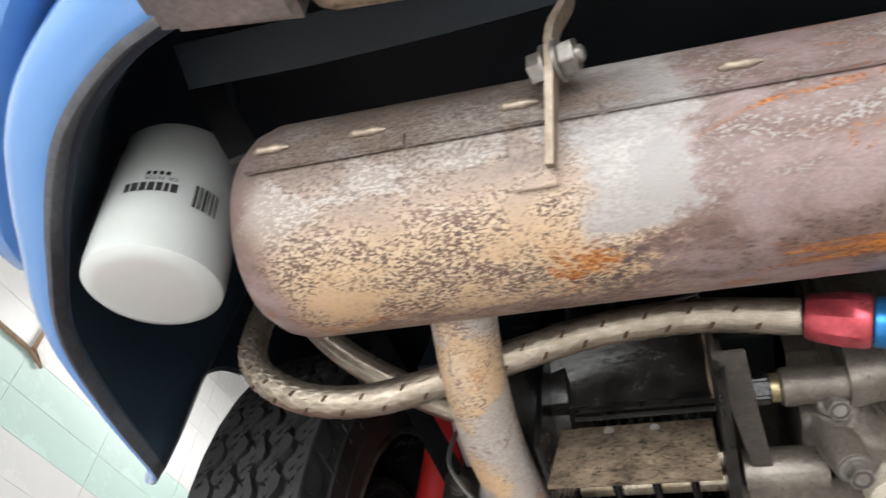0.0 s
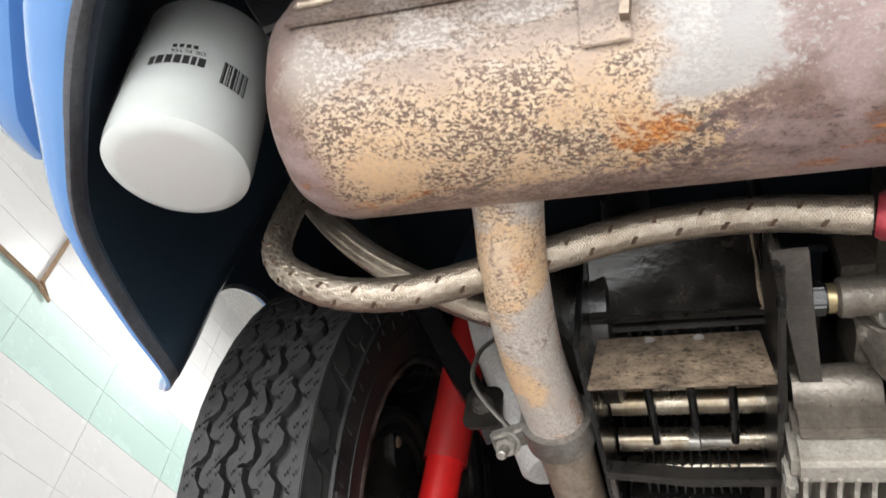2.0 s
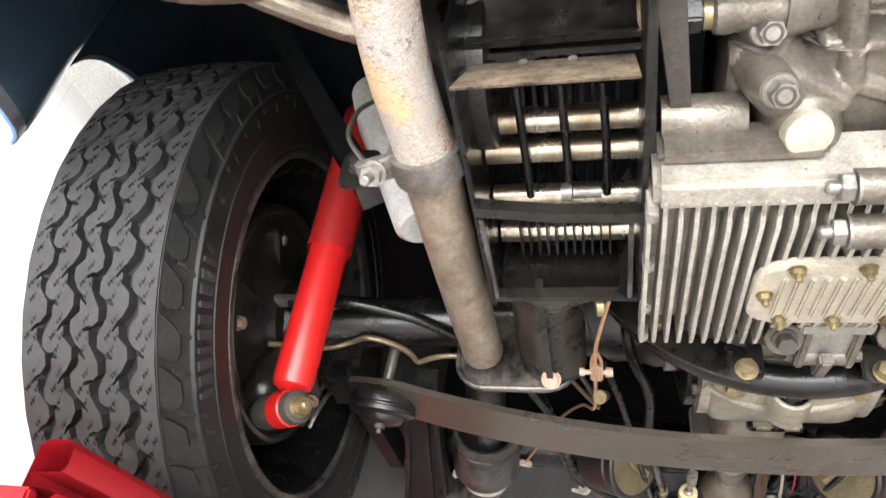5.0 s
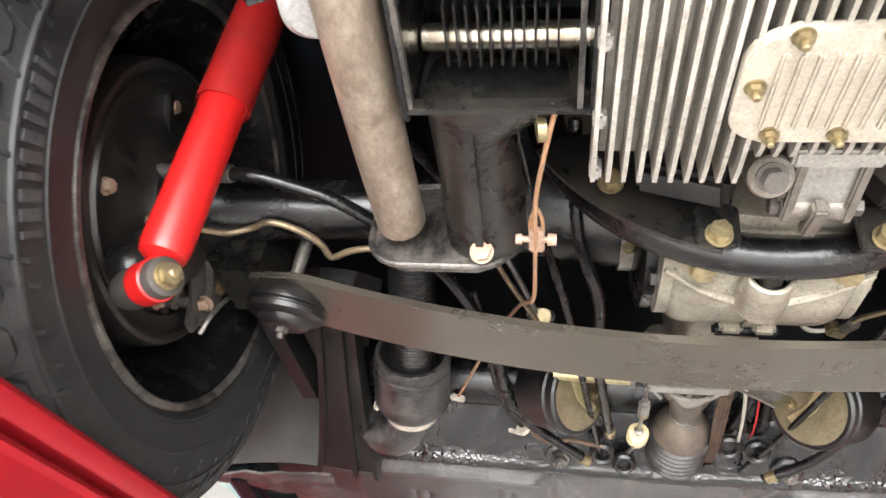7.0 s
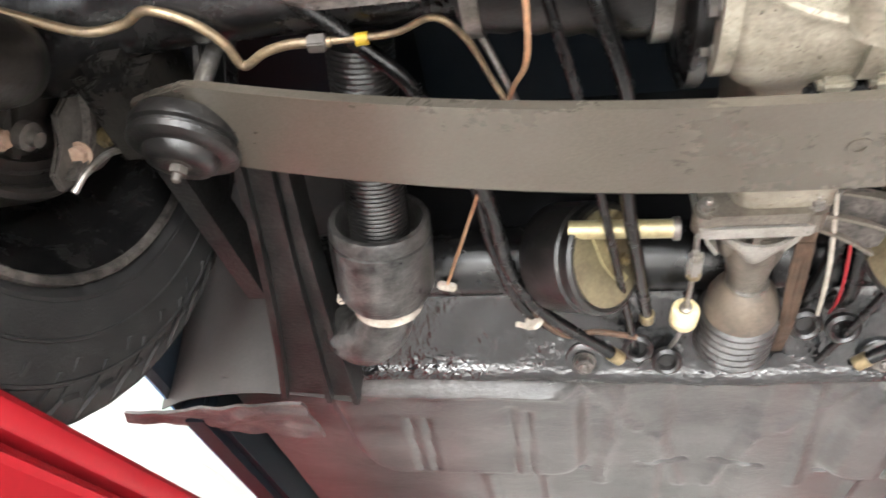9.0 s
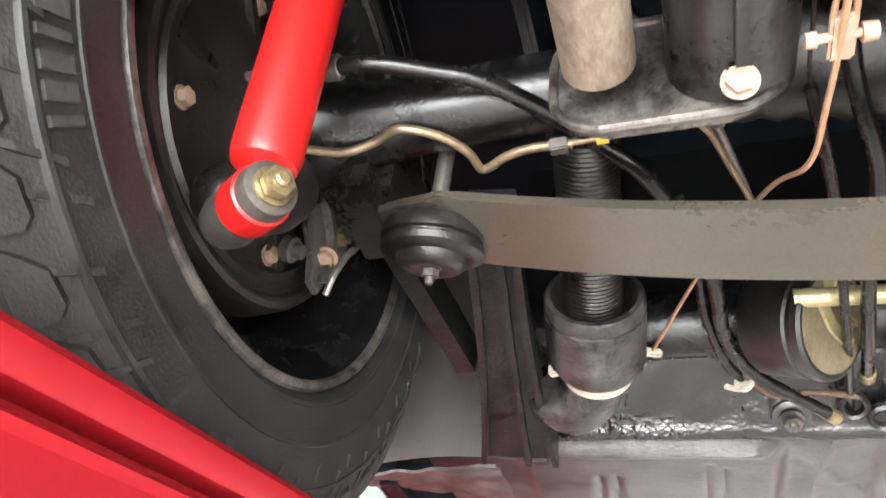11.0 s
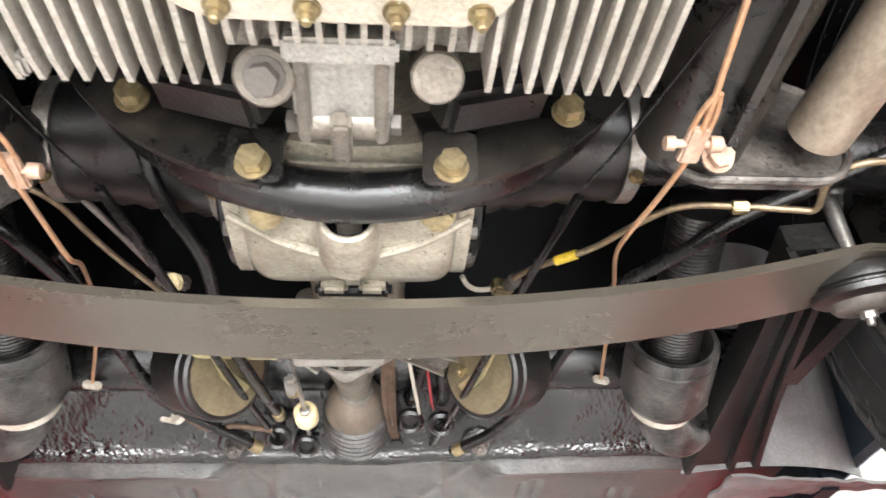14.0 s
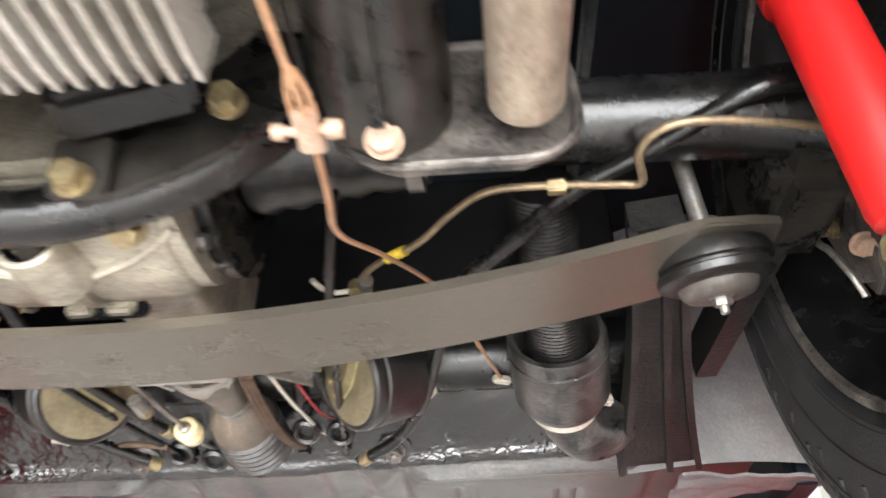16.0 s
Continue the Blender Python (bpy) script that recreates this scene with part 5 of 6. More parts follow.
for v in np.linspace(0, 1, 6):
    rows.append([(NX + 0.006 + (0.036 - 0.010 * v) * math.sin(a), 0.180 + 0.024 * v + 0.006 * v * math.cos(5 * a + 0.6), 1.836 - (0.036 - 0.007 * v) * math.cos(a) - 0.003 * math.sin(3 * v)) for a in np.linspace(-1.35, 1.35, 28)])
part("skirt", sheet(rows, 0.003), "alu", gear, "scalloped cast skirt")
boot = thing("shift_rod_boot", "dusty brown rubber bellows boot on the shift rod", "rubber boot", (0.006, 0.33, 1.8))
part("cone", lathe((-0.001, 0.269, 1.829), (0, 1, -0.03), [(0, 0.0185), (0.004, 0.0185), (0.008, 0.0225), (0.018, 0.0290), (0.030, 0.0335), (0.046, 0.0352)], 40), "brown_boot", boot)
part("bellows", lathe((-0.001, 0.313, 1.8285), (0, 1, -0.01), [(0.0115 * k + h, r) for k in range(6) for h, r in ((0.0, 0.0330), (0.0015, 0.0325), (0.0030, 0.0352), (0.0060, 0.0388), (0.0085, 0.0388), (0.0108, 0.0350))], 44), "sleeve_rubber", boot, "dark ribbed bellows")
part("band", lathe((-0.001, 0.267, 1.829), (0, 1, -0.05), [(0, 0.0175), (0, 0.0197), (0.004, 0.0199), (0.004, 0.0175)], 30), "steel", boot, "thin steel band")
for s in (-1, 1):
    mt = thing("gearbox_mount", "yellow passivated gearbox mount disc in a black rubber ring", "gearbox mount", (s * 0.135, 0.2, 1.8), "gearbox mounts")
    ax = Vector((-s * 0.98, -0.64, -0.58)).normalized()
    c = Vector((s * 0.134, 0.222, 1.824))
    part("rubber_ring", lathe(c, ax, [(-0.06, 0.05), (-0.055, 0.053), (-0.012, 0.0535), (-0.010, 0.051), (-0.006, 0.051), (-0.004, 0.0535), (0.002, 0.053), (0.0045, 0.050), (0.004, 0.046)], 48), "boot", mt)
    part("disc", lathe(c, ax, [(0.0, 0.0465), (0.005, 0.046), (0.006, 0.034), (0.006, 0.026), (0.005, 0.012)], 40), "gold_dull", mt)
    for p in (Vector((s * 0.121, 0.189, 1.841)), Vector((s * 0.117, 0.232, 1.829))):
        part("spacer", lathe(p - ax * 0.016, ax, [(0, 0.010), (0.013, 0.0095), (0.0145, 0.008)], 18), "gold" if s < 0 else "bush", mt)
        bolt(p - ax * 0.002, ax, 0.0066, "brass", mt, name="nut", stud=0.011)
    u = (Vector((0, 1, 0)) - ax * ax.y).normalized()
    w = ax.cross(u)
    part("yoke", ribbon([c + ax * 0.0075 + u * t + w * (s * 0.006 - 0.2 * s * abs(t)) for t in np.linspace(-0.034, 0.030, 7)], w, 0.012, ax, 0.003), "gold", mt, "yellow passivated yoke")
    if s < 0:
        part("arm", lathe((-0.165, 0.182, 1.826), (1, 0, -0.03), [(0, 0.0085), (0.095, 0.0085)], 20), "gold", mt)
        part("arm_collar", lathe((-0.076, 0.182, 1.823), (1, 0, -0.03), [(0, 0.0105), (0.006, 0.0105)], 20), "worn", mt, "dark steel collar")

# ---- heater hoses ----
for s, dy in ((-1, 0.0), (1, 0.01)):
    hb = thing("heater_hose", "black corrugated heater hose with rubber sleeve and white clamp", "hose", (s * 0.33, 0.2, 1.8), "heater hoses")
    base, d = Vector((s * 0.320, 0.002 + dy, 1.878)), Vector((s * 0.10, 1, -0.26)).normalized()
    part("corrugated_hose", lathe(base, d, [(0.0022 * k, 0.0272 + (0.0005 if k % 2 else -0.0005)) for k in range(86)], 32), "boot", hb)
    c0 = base + d * 0.170
    part("sleeve", lathe(c0, d, [(0.035, 0.029), (0.03, 0.037), (0.001, 0.039), (-0.002, 0.0405), (-0.002, 0.0455), (0.002, 0.0475), (0.012, 0.048), (0.0125, 0.0465), (0.014, 0.0465), (0.015, 0.0485), (0.075, 0.048), (0.088, 0.042), (0.092, 0.033)], 44), "sleeve_rubber", hb)
    part("clamp", lathe(c0 + d * 0.096, d, [(-0.009, 0.032), (-0.009, 0.0348), (0.009, 0.0348), (0.009, 0.032)], 40), "white_plastic", hb, "white band clamp")
    bolt(c0 + d * 0.096 + Vector((s * 0.036, -0.006, -0.004)), (0.2, -1, -0.3), 0.006, "white_plastic", hb, name="clamp_screw")
    e = c0 + d * 0.09
    part("clamp_tab", block(c0 + d * 0.096 + Vector((s * 0.038, -0.012, -0.006)), (0.022, 0.010, 0.014), 0.003, (0, 0, s * 25)), "white_plastic", hb)
    part("elbow", tube([e, e + d * 0.028 + Vector((s * 0.004, 0, -0.003)), e + d * 0.050 + Vector((s * 0.018, 0, -0.006)), e + d * 0.062 + Vector((s * 0.034, 0, 0.002)), e + d * 0.068 + Vector((s * 0.052, 0, 0.020))], 0.0295, 28), "sleeve_rubber", hb)

# ---- small things ----


def line_thing(name, label, category, pts, r, mat, group="", seg=10, steps=6):
    ob = thing(name, label, category, pts[0], group)
    part(category.split()[-1], tube(pts, r, seg, steps), mat, ob)
    return ob


hl = line_thing("brake_cable", "black sheathed handbrake cable running to the rear drum", "brake cable", [(-0.535, -0.122, 1.846), (-0.463, -0.122, 1.846), (-0.413, -0.106, 1.845), (-0.369, -0.085, 1.842), (-0.309, -0.022, 1.84), (-0.272, 0.022, 1.832), (-0.234, 0.126, 1.826), (-0.222, 0.233, 1.823), (-0.193, 0.305, 1.820), (-0.118, 0.376, 1.808)], 0.0068, "black", "brake cables", 14)
part("ferrule", lathe((-0.126, 0.369, 1.809), (0.7, 0.7, -0.1), [(0, 0.008), (0.014, 0.008)], 14), "brass", hl, "brass end ferrule")
part("sleeve", lathe((-0.582, -0.122, 1.851), (1, 0, -0.03), [(0, 0.011), (0.004, 0.011), (0.0042, 0.008), (0.09, 0.008), (0.092, 0.0095), (0.104, 0.0095), (0.106, 0.0075)], 18), "steel", hl, "bright steel cable sleeve")
hr = line_thing("brake_cable", "black sheathed handbrake cable running to the rear drum", "brake cable", [(0.535, -0.105, 1.846), (0.49, -0.108, 1.845), (0.453, -0.108, 1.842), (0.423, -0.089, 1.84), (0.382, -0.058, 1.838), (0.333, -0.022, 1.835), (0.291, 0.029, 1.832), (0.245, 0.09, 1.832), (0.222, 0.188, 1.83), (0.2, 0.286, 1.826), (0.166, 0.355, 1.816), (0.116, 0.398, 1.808)], 0.0068, "black", "brake cables", 14)
part("ferrule", lathe((0.13, 0.386, 1.81), (-0.7, 0.7, -0.1), [(0, 0.008), (0.014, 0.008)], 14), "brass", hr, "brass end ferrule")
part("sleeve", lathe((0.582, -0.105, 1.849), (-1, 0, -0.03), [(0, 0.008), (0.037, 0.008), (0.039, 0.0095), (0.05, 0.0095), (0.052, 0.0075)], 18), "steel", hr, "bright steel cable sleeve")
line_thing("vent_hose", "thin black rubber hose tied to the cable", "vent hose", [(-0.255, 0.05, 1.845), (-0.242, 0.149, 1.84), (-0.237, 0.217, 1.837), (-0.217, 0.308, 1.833), (-0.18, 0.35, 1.826)], 0.006, "black")
bl = line_thing("brake_line", "brass coloured brake pipe bent over the axle", "brake pipe", [(-0.552, -0.112, 1.795), (-0.527, -0.092, 1.806), (-0.497, -0.064, 1.822), (-0.472, -0.060, 1.833), (-0.450, -0.069, 1.833), (-0.421, -0.056, 1.833), (-0.404, -0.036, 1.833), (-0.397, -0.016, 1.833), (-0.377, -0.026, 1.833), (-0.355, -0.031, 1.833), (-0.325, -0.030, 1.833)], 0.0037, "line", "brake lines")
part("hex_union", prism(hexagon(0.0075), facing((-0.342, -0.030, 1.833), (1, 0, 0)), 0.014, 0.001), "bush", bl)
part("tag", lathe((-0.308, -0.028, 1.836), (1, 0, 0.1), [(0, 0.0048), (0.009, 0.0048)], 12), "yellow", bl, "yellow plastic tag")
line_thing("brake_hose", "dull steel brake pipe curving up to the frame", "brake hose", [(-0.328, -0.030, 1.834), (-0.281, -0.029, 1.838), (-0.25, -0.039, 1.838), (-0.230, -0.020, 1.838), (-0.216, 0.017, 1.838), (-0.203, 0.052, 1.84), (-0.18, 0.12, 1.85)], 0.0027, "line", "brake hoses")
br2 = line_thing("brake_line", "brass coloured brake pipe bent over the axle", "brake pipe", [(0.50, -0.088, 1.822), (0.422, -0.101, 1.822), (0.388, -0.097, 1.822), (0.376, -0.076, 1.822), (0.382, -0.046, 1.823), (0.366, -0.040, 1.827), (0.327, -0.034, 1.835), (0.277, -0.029, 1.838), (0.247, -0.001, 1.842), (0.222, 0.034, 1.846), (0.199, 0.055, 1.849), (0.184, 0.069, 1.853), (0.164, 0.104, 1.866), (0.158, 0.138, 1.877)], 0.0031, "line", "brake lines")
part("tag", lathe((0.206, 0.049, 1.848), (-0.75, 0.62, 0.12), [(0, 0.0048), (0.022, 0.0048)], 12), "yellow", br2, "yellow plastic tag")
part("hex_union", prism(hexagon(0.0068), facing((0.332, -0.034, 1.834), (-1, 0.1, 0.06)), 0.014, 0.001), "brass", br2)
part("hex_union", prism(hexagon(0.0078), facing((0.162, 0.118, 1.870), (-0.2, 0.95, 0.3)), 0.022, 0.001), "bush", br2)
tee = thing("brake_tee", "dirty brass brake pipe tee on the gearbox", "pipe tee", (0.155, 0.14, 1.88))
part("block", block((0.152, 0.146, 1.879), (0.022, 0.016, 0.016), 0.003, (0, 0, 20)), "brass", tee)
part("stub", tube([(0.145, 0.147, 1.879), (0.128, 0.151, 1.88), (0.116, 0.143, 1.88), (0.109, 0.128, 1.88)], 0.0028, 10), "white_plastic", tee, "pale pipe stub")
rod = thing("cable_adjuster", "bright steel cable adjuster with brass lock nuts", "cable adjuster", (-0.19, 0.13, 1.878))
part("rod", tube([(-0.226, -0.02, 1.858), (-0.212, 0.03, 1.864), (-0.198, 0.085, 1.871), (-0.187, 0.134, 1.878)], 0.0032, 10), "steel", rod)
part("sheath", tube([(-0.300, -0.18, 1.838), (-0.262, -0.10, 1.848), (-0.226, -0.02, 1.858)], 0.0045, 10), "black", rod, "black rubber sheath")
part("anchor", block((-0.182, 0.142, 1.882), (0.034, 0.014, 0.014), 0.003, (0, 0, 20)), "bush", rod)
bolt((-0.179, 0.134, 1.874), (0.1, -0.8, -0.6), 0.008, "brass", rod, name="lock_nut")
hw = line_thing("heater_wire", "copper coloured heater pull wire with a clevis", "pull wire", [(-0.165, -0.298, 1.722), (-0.172, -0.26, 1.722), (-0.178, -0.215, 1.726), (-0.179, -0.168, 1.730), (-0.180, -0.120, 1.737), (-0.183, -0.066, 1.748), (-0.199, -0.010, 1.782), (-0.236, 0.119, 1.825), (-0.292, 0.285, 1.843)], 0.0018, "copper", "heater wires", 8)
hw2 = line_thing("heater_wire", "copper coloured heater pull wire with a clevis", "pull wire", [(0.185, -0.335, 1.72), (0.19, -0.27, 1.716), (0.194, -0.213, 1.716), (0.191, -0.16, 1.725), (0.188, -0.115, 1.736), (0.204, -0.045, 1.772), (0.232, 0.045, 1.806), (0.257, 0.155, 1.826), (0.285, 0.282, 1.846)], 0.0018, "copper", "heater wires", 8)
for w, c, q in ((hw, (-0.178, -0.165, 1.733), (-0.292, 0.285, 1.842)), (hw2, (0.193, -0.212, 1.717), (0.285, 0.282, 1.845))):
    c = Vector(c)
    part("clevis", block(c, (0.012, 0.026, 0.006), 0.0015), "rust_bolt", w, "rusty clevis")
    for e in (-1, 1):
        part("fork", tube([c + Vector((0, 0.012, 0)), c + Vector((e * 0.0042, -0.006, 0)), c + Vector((e * 0.0042, -0.022, -0.001)), c + Vector((e * 0.001, -0.036, -0.002))], 0.0016, 8), "copper", w)
    part("pin", lathe(c + Vector((-0.016, 0, 0)), (1, 0, 0), [(0, 0.004), (0.005, 0.0043), (0.0052, 0.0025), (0.024, 0.0025), (0.0242, 0.005), (0.031, 0.0045)], 14), "rust_bolt", w)
    part("end_clip", block(q, (0.02, 0.008, 0.009), 0.002, (0, 0, 20)), "white_plastic", w, "white plastic end clip")
    part("eye", lathe(c + Vector((0.004, -0.115, -0.006)), (1, 0, 0.2), [(-0.003, 0.004), (-0.003, 0.009), (0.003, 0.009), (0.003, 0.004)], 18), "brass", w)
for s in (-1, 1):
    w = line_thing("throttle_wire", "thin dark wire in a black sleeve below the gearbox", "control wire", [(s * 0.192, -0.285, 1.735), (s * 0.186, -0.215, 1.757), (s * 0.180, -0.145, 1.780), (s * 0.172, -0.073, 1.803), (s * 0.150, 0.03, 1.802)], 0.0013, "black", "control wires", 8)
    part("sleeve", tube([(s * 0.173, -0.078, 1.802), (s * 0.150, 0.03, 1.800), (s * 0.136, 0.126, 1.802), (s * 0.114, 0.28, 1.812), (s * 0.0938, 0.424, 1.829)], 0.0040, 10), "black", w)
cp = line_thing("clutch_rod", "thin steel rod with a cream plastic bead", "steel rod", [(-0.060, 0.165, 1.80), (-0.058, 0.21, 1.803), (-0.0565, 0.29, 1.812), (-0.0575, 0.345, 1.818), (-0.0625, 0.42, 1.84)], 0.0026, "steel")
bd = part("bead", lathe((-0.0565, 0.291, 1.812), (0.0, 1, 0.12), [(0, 0.006), (0.001, 0.0118), (0.003, 0.0134), (0.013, 0.0136), (0.0135, 0.0129), (0.0155, 0.0129), (0.016, 0.0136), (0.026, 0.0134), (0.029, 0.011), (0.030, 0.004)], 28), "cream", cp, "cream plastic bead")
part("ferrule", lathe((-0.0567, 0.286, 1.8114), (0.0, 1, 0.12), [(0, 0.0035), (0.001, 0.006), (0.006, 0.0065), (0.007, 0.004)], 16), "steel", bd, "small steel ferrule")
part("fork_end", block((-0.061, 0.19, 1.79), (0.012, 0.03, 0.012), 0.003), "steel", cp)
part("jam_nut", prism(hexagon(0.007), facing((-0.0605, 0.2, 1.79), (0, 1, 0)), 0.008, 0.001), "brass", cp)
gs = thing("ground_strap", "brown braided ground strap beside the shift boot", "ground strap", (0.05, 0.2, 1.8))
part("strap", ribbon(smooth_path([(0.036, 0.17, 1.822), (0.034, 0.235, 1.815), (0.038, 0.30, 1.812), (0.043, 0.36, 1.819), (0.047, 0.402, 1.830)], 5), Vector((1, 0, 0)), lambda t: 0.014 - 0.003 * t, Vector((0, 0.2, 1)), 0.003), "strap", gs)
for k in range(5):
    part("strand", tube([(0.0305 + 0.0026 * k, 0.20, 1.8165), (0.0315 + 0.0024 * k + 0.002 * (-1) ** k, 0.27, 1.8105), (0.037 + 0.0022 * k, 0.33, 1.8115), (0.043 + 0.0019 * k, 0.398, 1.8265)], 0.0012, 6, 4), "strap", gs)
bolt((0.048, 0.403, 1.827), (0, -0.4, -1), 0.0085, "tar", gs)
line_thing("white_wire", "white insulated wire passing into the frame", "white wire", [(0.050, 0.15, 1.828), (0.061, 0.23, 1.820), (0.071, 0.31, 1.825), (0.0793, 0.388, 1.836)], 0.0021, "white_plastic")
line_thing("red_wire", "thin red insulated wire passing into the frame", "red wire", [(0.070, 0.17, 1.832), (0.0792, 0.24, 1.825), (0.086, 0.30, 1.827), (0.092, 0.35, 1.842)], 0.0014, "wire_red")
for x0, x1 in ((0.068, 0.063), (0.088, 0.1005)):
    line_thing("black_loom", "black cable loom entering the frame", "cable loom", [(x0, 0.15, 1.85), (x0 + 0.006, 0.23, 1.843), (x1, 0.31, 1.838), (x1, 0.36, 1.86)], 0.0075, "black", "cable looms")
fk = thing("clutch_fork", "cast aluminium mount arm with ribs beside the gearbox nose", "bracket", (0.08, 0.18, 1.82))
part("arm_plate", prism([(0.028, 0.150), (0.060, 0.148), (0.092, 0.160), (0.104, 0.186), (0.098, 0.216), (0.086, 0.220), (0.062, 0.204), (0.036, 0.186)], pose(0, 0, 1.848, -6, 3), 0.006, 0.002), "worn", fk)
for a, b in (((0.036, 0.186, 1.826), (0.094, 0.226, 1.824)), ((0.04, 0.172, 1.828), (0.108, 0.200, 1.826)), ((0.056, 0.152, 1.832), (0.108, 0.170, 1.830))):
    part("arm_rib", ribbon(smooth_path([a, (Vector(a) + Vector(b)) / 2 + Vector((0.004, -0.003, -0.003)), b], 4), Vector((0, 0, 1)), 0.009, Vector((-0.5, 0.85, 0)).normalized(), 0.003), "case", fk)
part("arm_boss", lathe((0.052, 0.180, 1.834), (0.2, -0.5, -1), [(-0.01, 0.010), (0.006, 0.0085), (0.008, 0.006)], 20), "case", fk)
line_thing("brown_cable", "thin brown cable lying on the tarred frame", "cable", [(-0.205, 0.318, 1.832), (-0.192, 0.330, 1.822), (-0.170, 0.347, 1.818), (-0.143, 0.340, 1.818), (-0.118, 0.346, 1.818), (-0.10, 0.352, 1.818)], 0.0035, "strap")
cc = line_thing("clutch_cable", "dark sheathed clutch cable passing the gearbox mount", "cable", [(-0.15, -0.17, 1.87), (-0.144, -0.07, 1.825), (-0.1205, 0.02, 1.815), (-0.1175, 0.1139, 1.806), (-0.1016, 0.2379, 1.814), (-0.0895, 0.330, 1.826)], 0.0062, "black")
part("ferrule", lathe((-0.0899, 0.3272, 1.825), (0.05, 1, 0.15), [(-0.012, 0.0066), (-0.011, 0.0075), (0.003, 0.0075), (0.004, 0.006)], 16), "brass", cc, "dull brass end ferrule")
# holes with rims in the frame wall, clutter of cut ties
for x, y in ((-0.0646, 0.405), (0.1005, 0.343), (0.063, 0.335), (-0.097, 0.378)):
    part("grommet", lathe((x, y + 0.006, 1.822), (0, -0.5, -1), [(-0.012, 0.009), (0.002, 0.010), (0.004, 0.013), (0.001, 0.0165), (-0.006, 0.0165)], 24), "boot", body)
for x, y, z in ((-0.204, 0.328, 1.826), (0.205, 0.27, 1.832)):
    tie = thing("cable_tie", "white plastic cable tie round the cable", "cable tie", (x, y, z), "cable ties")
    part("band", lathe((x, y, z), (0.55 if x < 0 else -0.5, 0.8, -0.1), [(-0.003, 0.009), (-0.003, 0.0105), (0.003, 0.0105), (0.003, 0.009)], 18), "white_plastic", tie)
    part("tail", block((x - 0.012, y + 0.004, z - 0.004), (0.018, 0.005, 0.005), 0.001, (0, 0, 30)), "white_plastic", tie)

# dark chassis strut, pale canister and wire loop beside the exhaust
st = thing("chassis_strut", "dark steel chassis strut running up into the body", "chassis strut", (-0.37, -0.35, 1.80))
part("bar", ribbon([(-0.60, -0.36, 2.19), (-0.483, -0.35, 1.985), (-0.366, -0.35, 1.796)], Vector((0.86, 0, 0.5)), 0.022, Vector((0, 1, 0)), 0.03), "tar", st)
part("end_bracket", prism(rounded(0.034, 0.044, 0.008), pose(-0.372, -0.368, 1.806, 90, 0, 0), 0.004, 0.001), "dust_black", st)
bolt((-0.372, -0.373, 1.806), (0, -1, 0), 0.008, "worn", st)
can = thing("breather_canister", "pale grey canister with a wire bail behind the exhaust pipe", "canister", (-0.34, -0.36, 1.76))
part("can", lathe((-0.312, -0.352, 1.752), (-0.4, 0, 0.92), [(0, 0.004), (0.002, 0.018), (0.008, 0.0225), (0.15, 0.024), (0.2, 0.02)], 32), "pale_grey", can)
part("bail", tube([(-0.362, -0.40, 1.86), (-0.372, -0.405, 1.84), (-0.374, -0.405, 1.81), (-0.36, -0.40, 1.788), (-0.338, -0.395, 1.765)], 0.0022, 8), "steel", can, "thin steel wire bail")
tk = thing("oil_cooler_duct", "black flat duct and round tank behind the exhaust pipe", "duct", (-0.25, -0.45, 1.8))
part("drum", lathe((-0.295, -0.46, 1.82), (1, 0, 0), [(0, 0.06), (0.004, 0.066), (0.05, 0.066), (0.054, 0.06)], 36), "dust_black", tk)
part("riser", lathe((-0.228, -0.49, 1.80), (-0.05, 0.1, 1), [(0, 0.021), (0.25, 0.021)], 24), "dust_black", tk)
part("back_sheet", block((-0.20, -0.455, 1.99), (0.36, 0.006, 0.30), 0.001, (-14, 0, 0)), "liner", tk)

# crankcase castings: domed ribs and bosses that flow into one another
CAPS = (((-0.072, -0.519), (-0.035, -0.528), 0.021, 1.752), ((-0.034, -0.55), (-0.022, -0.475), 0.010, 1.742), ((0.016, -0.53), (0.03, -0.47), 0.022, 1.744),
        ((-0.075, -0.508), (-0.07, -0.500), 0.021, 1.756), ((-0.070, -0.486), (-0.064, -0.478), 0.020, 1.728), ((-0.049, -0.458), (-0.045, -0.445), 0.027, 1.722),
        ((0.075, -0.575), (0.085, -0.46), 0.022, 1.738), ((-0.04, -0.505), (0.09, -0.492), 0.007, 1.746), ((0.052, -0.56), (0.058, -0.44), 0.006, 1.742), ((-0.03, -0.528), (0.02, -0.54), 0.006, 1.750), ((-0.03, -0.480), (0.03, -0.455), 0.010, 1.744), ((0.05, -0.52), (0.055, -0.47), 0.016, 1.735), ((-0.085, -0.49), (-0.083, -0.45), 0.012, 1.756), ((-0.06, -0.49), (-0.03, -0.47), 0.013, 1.735))
rows = []
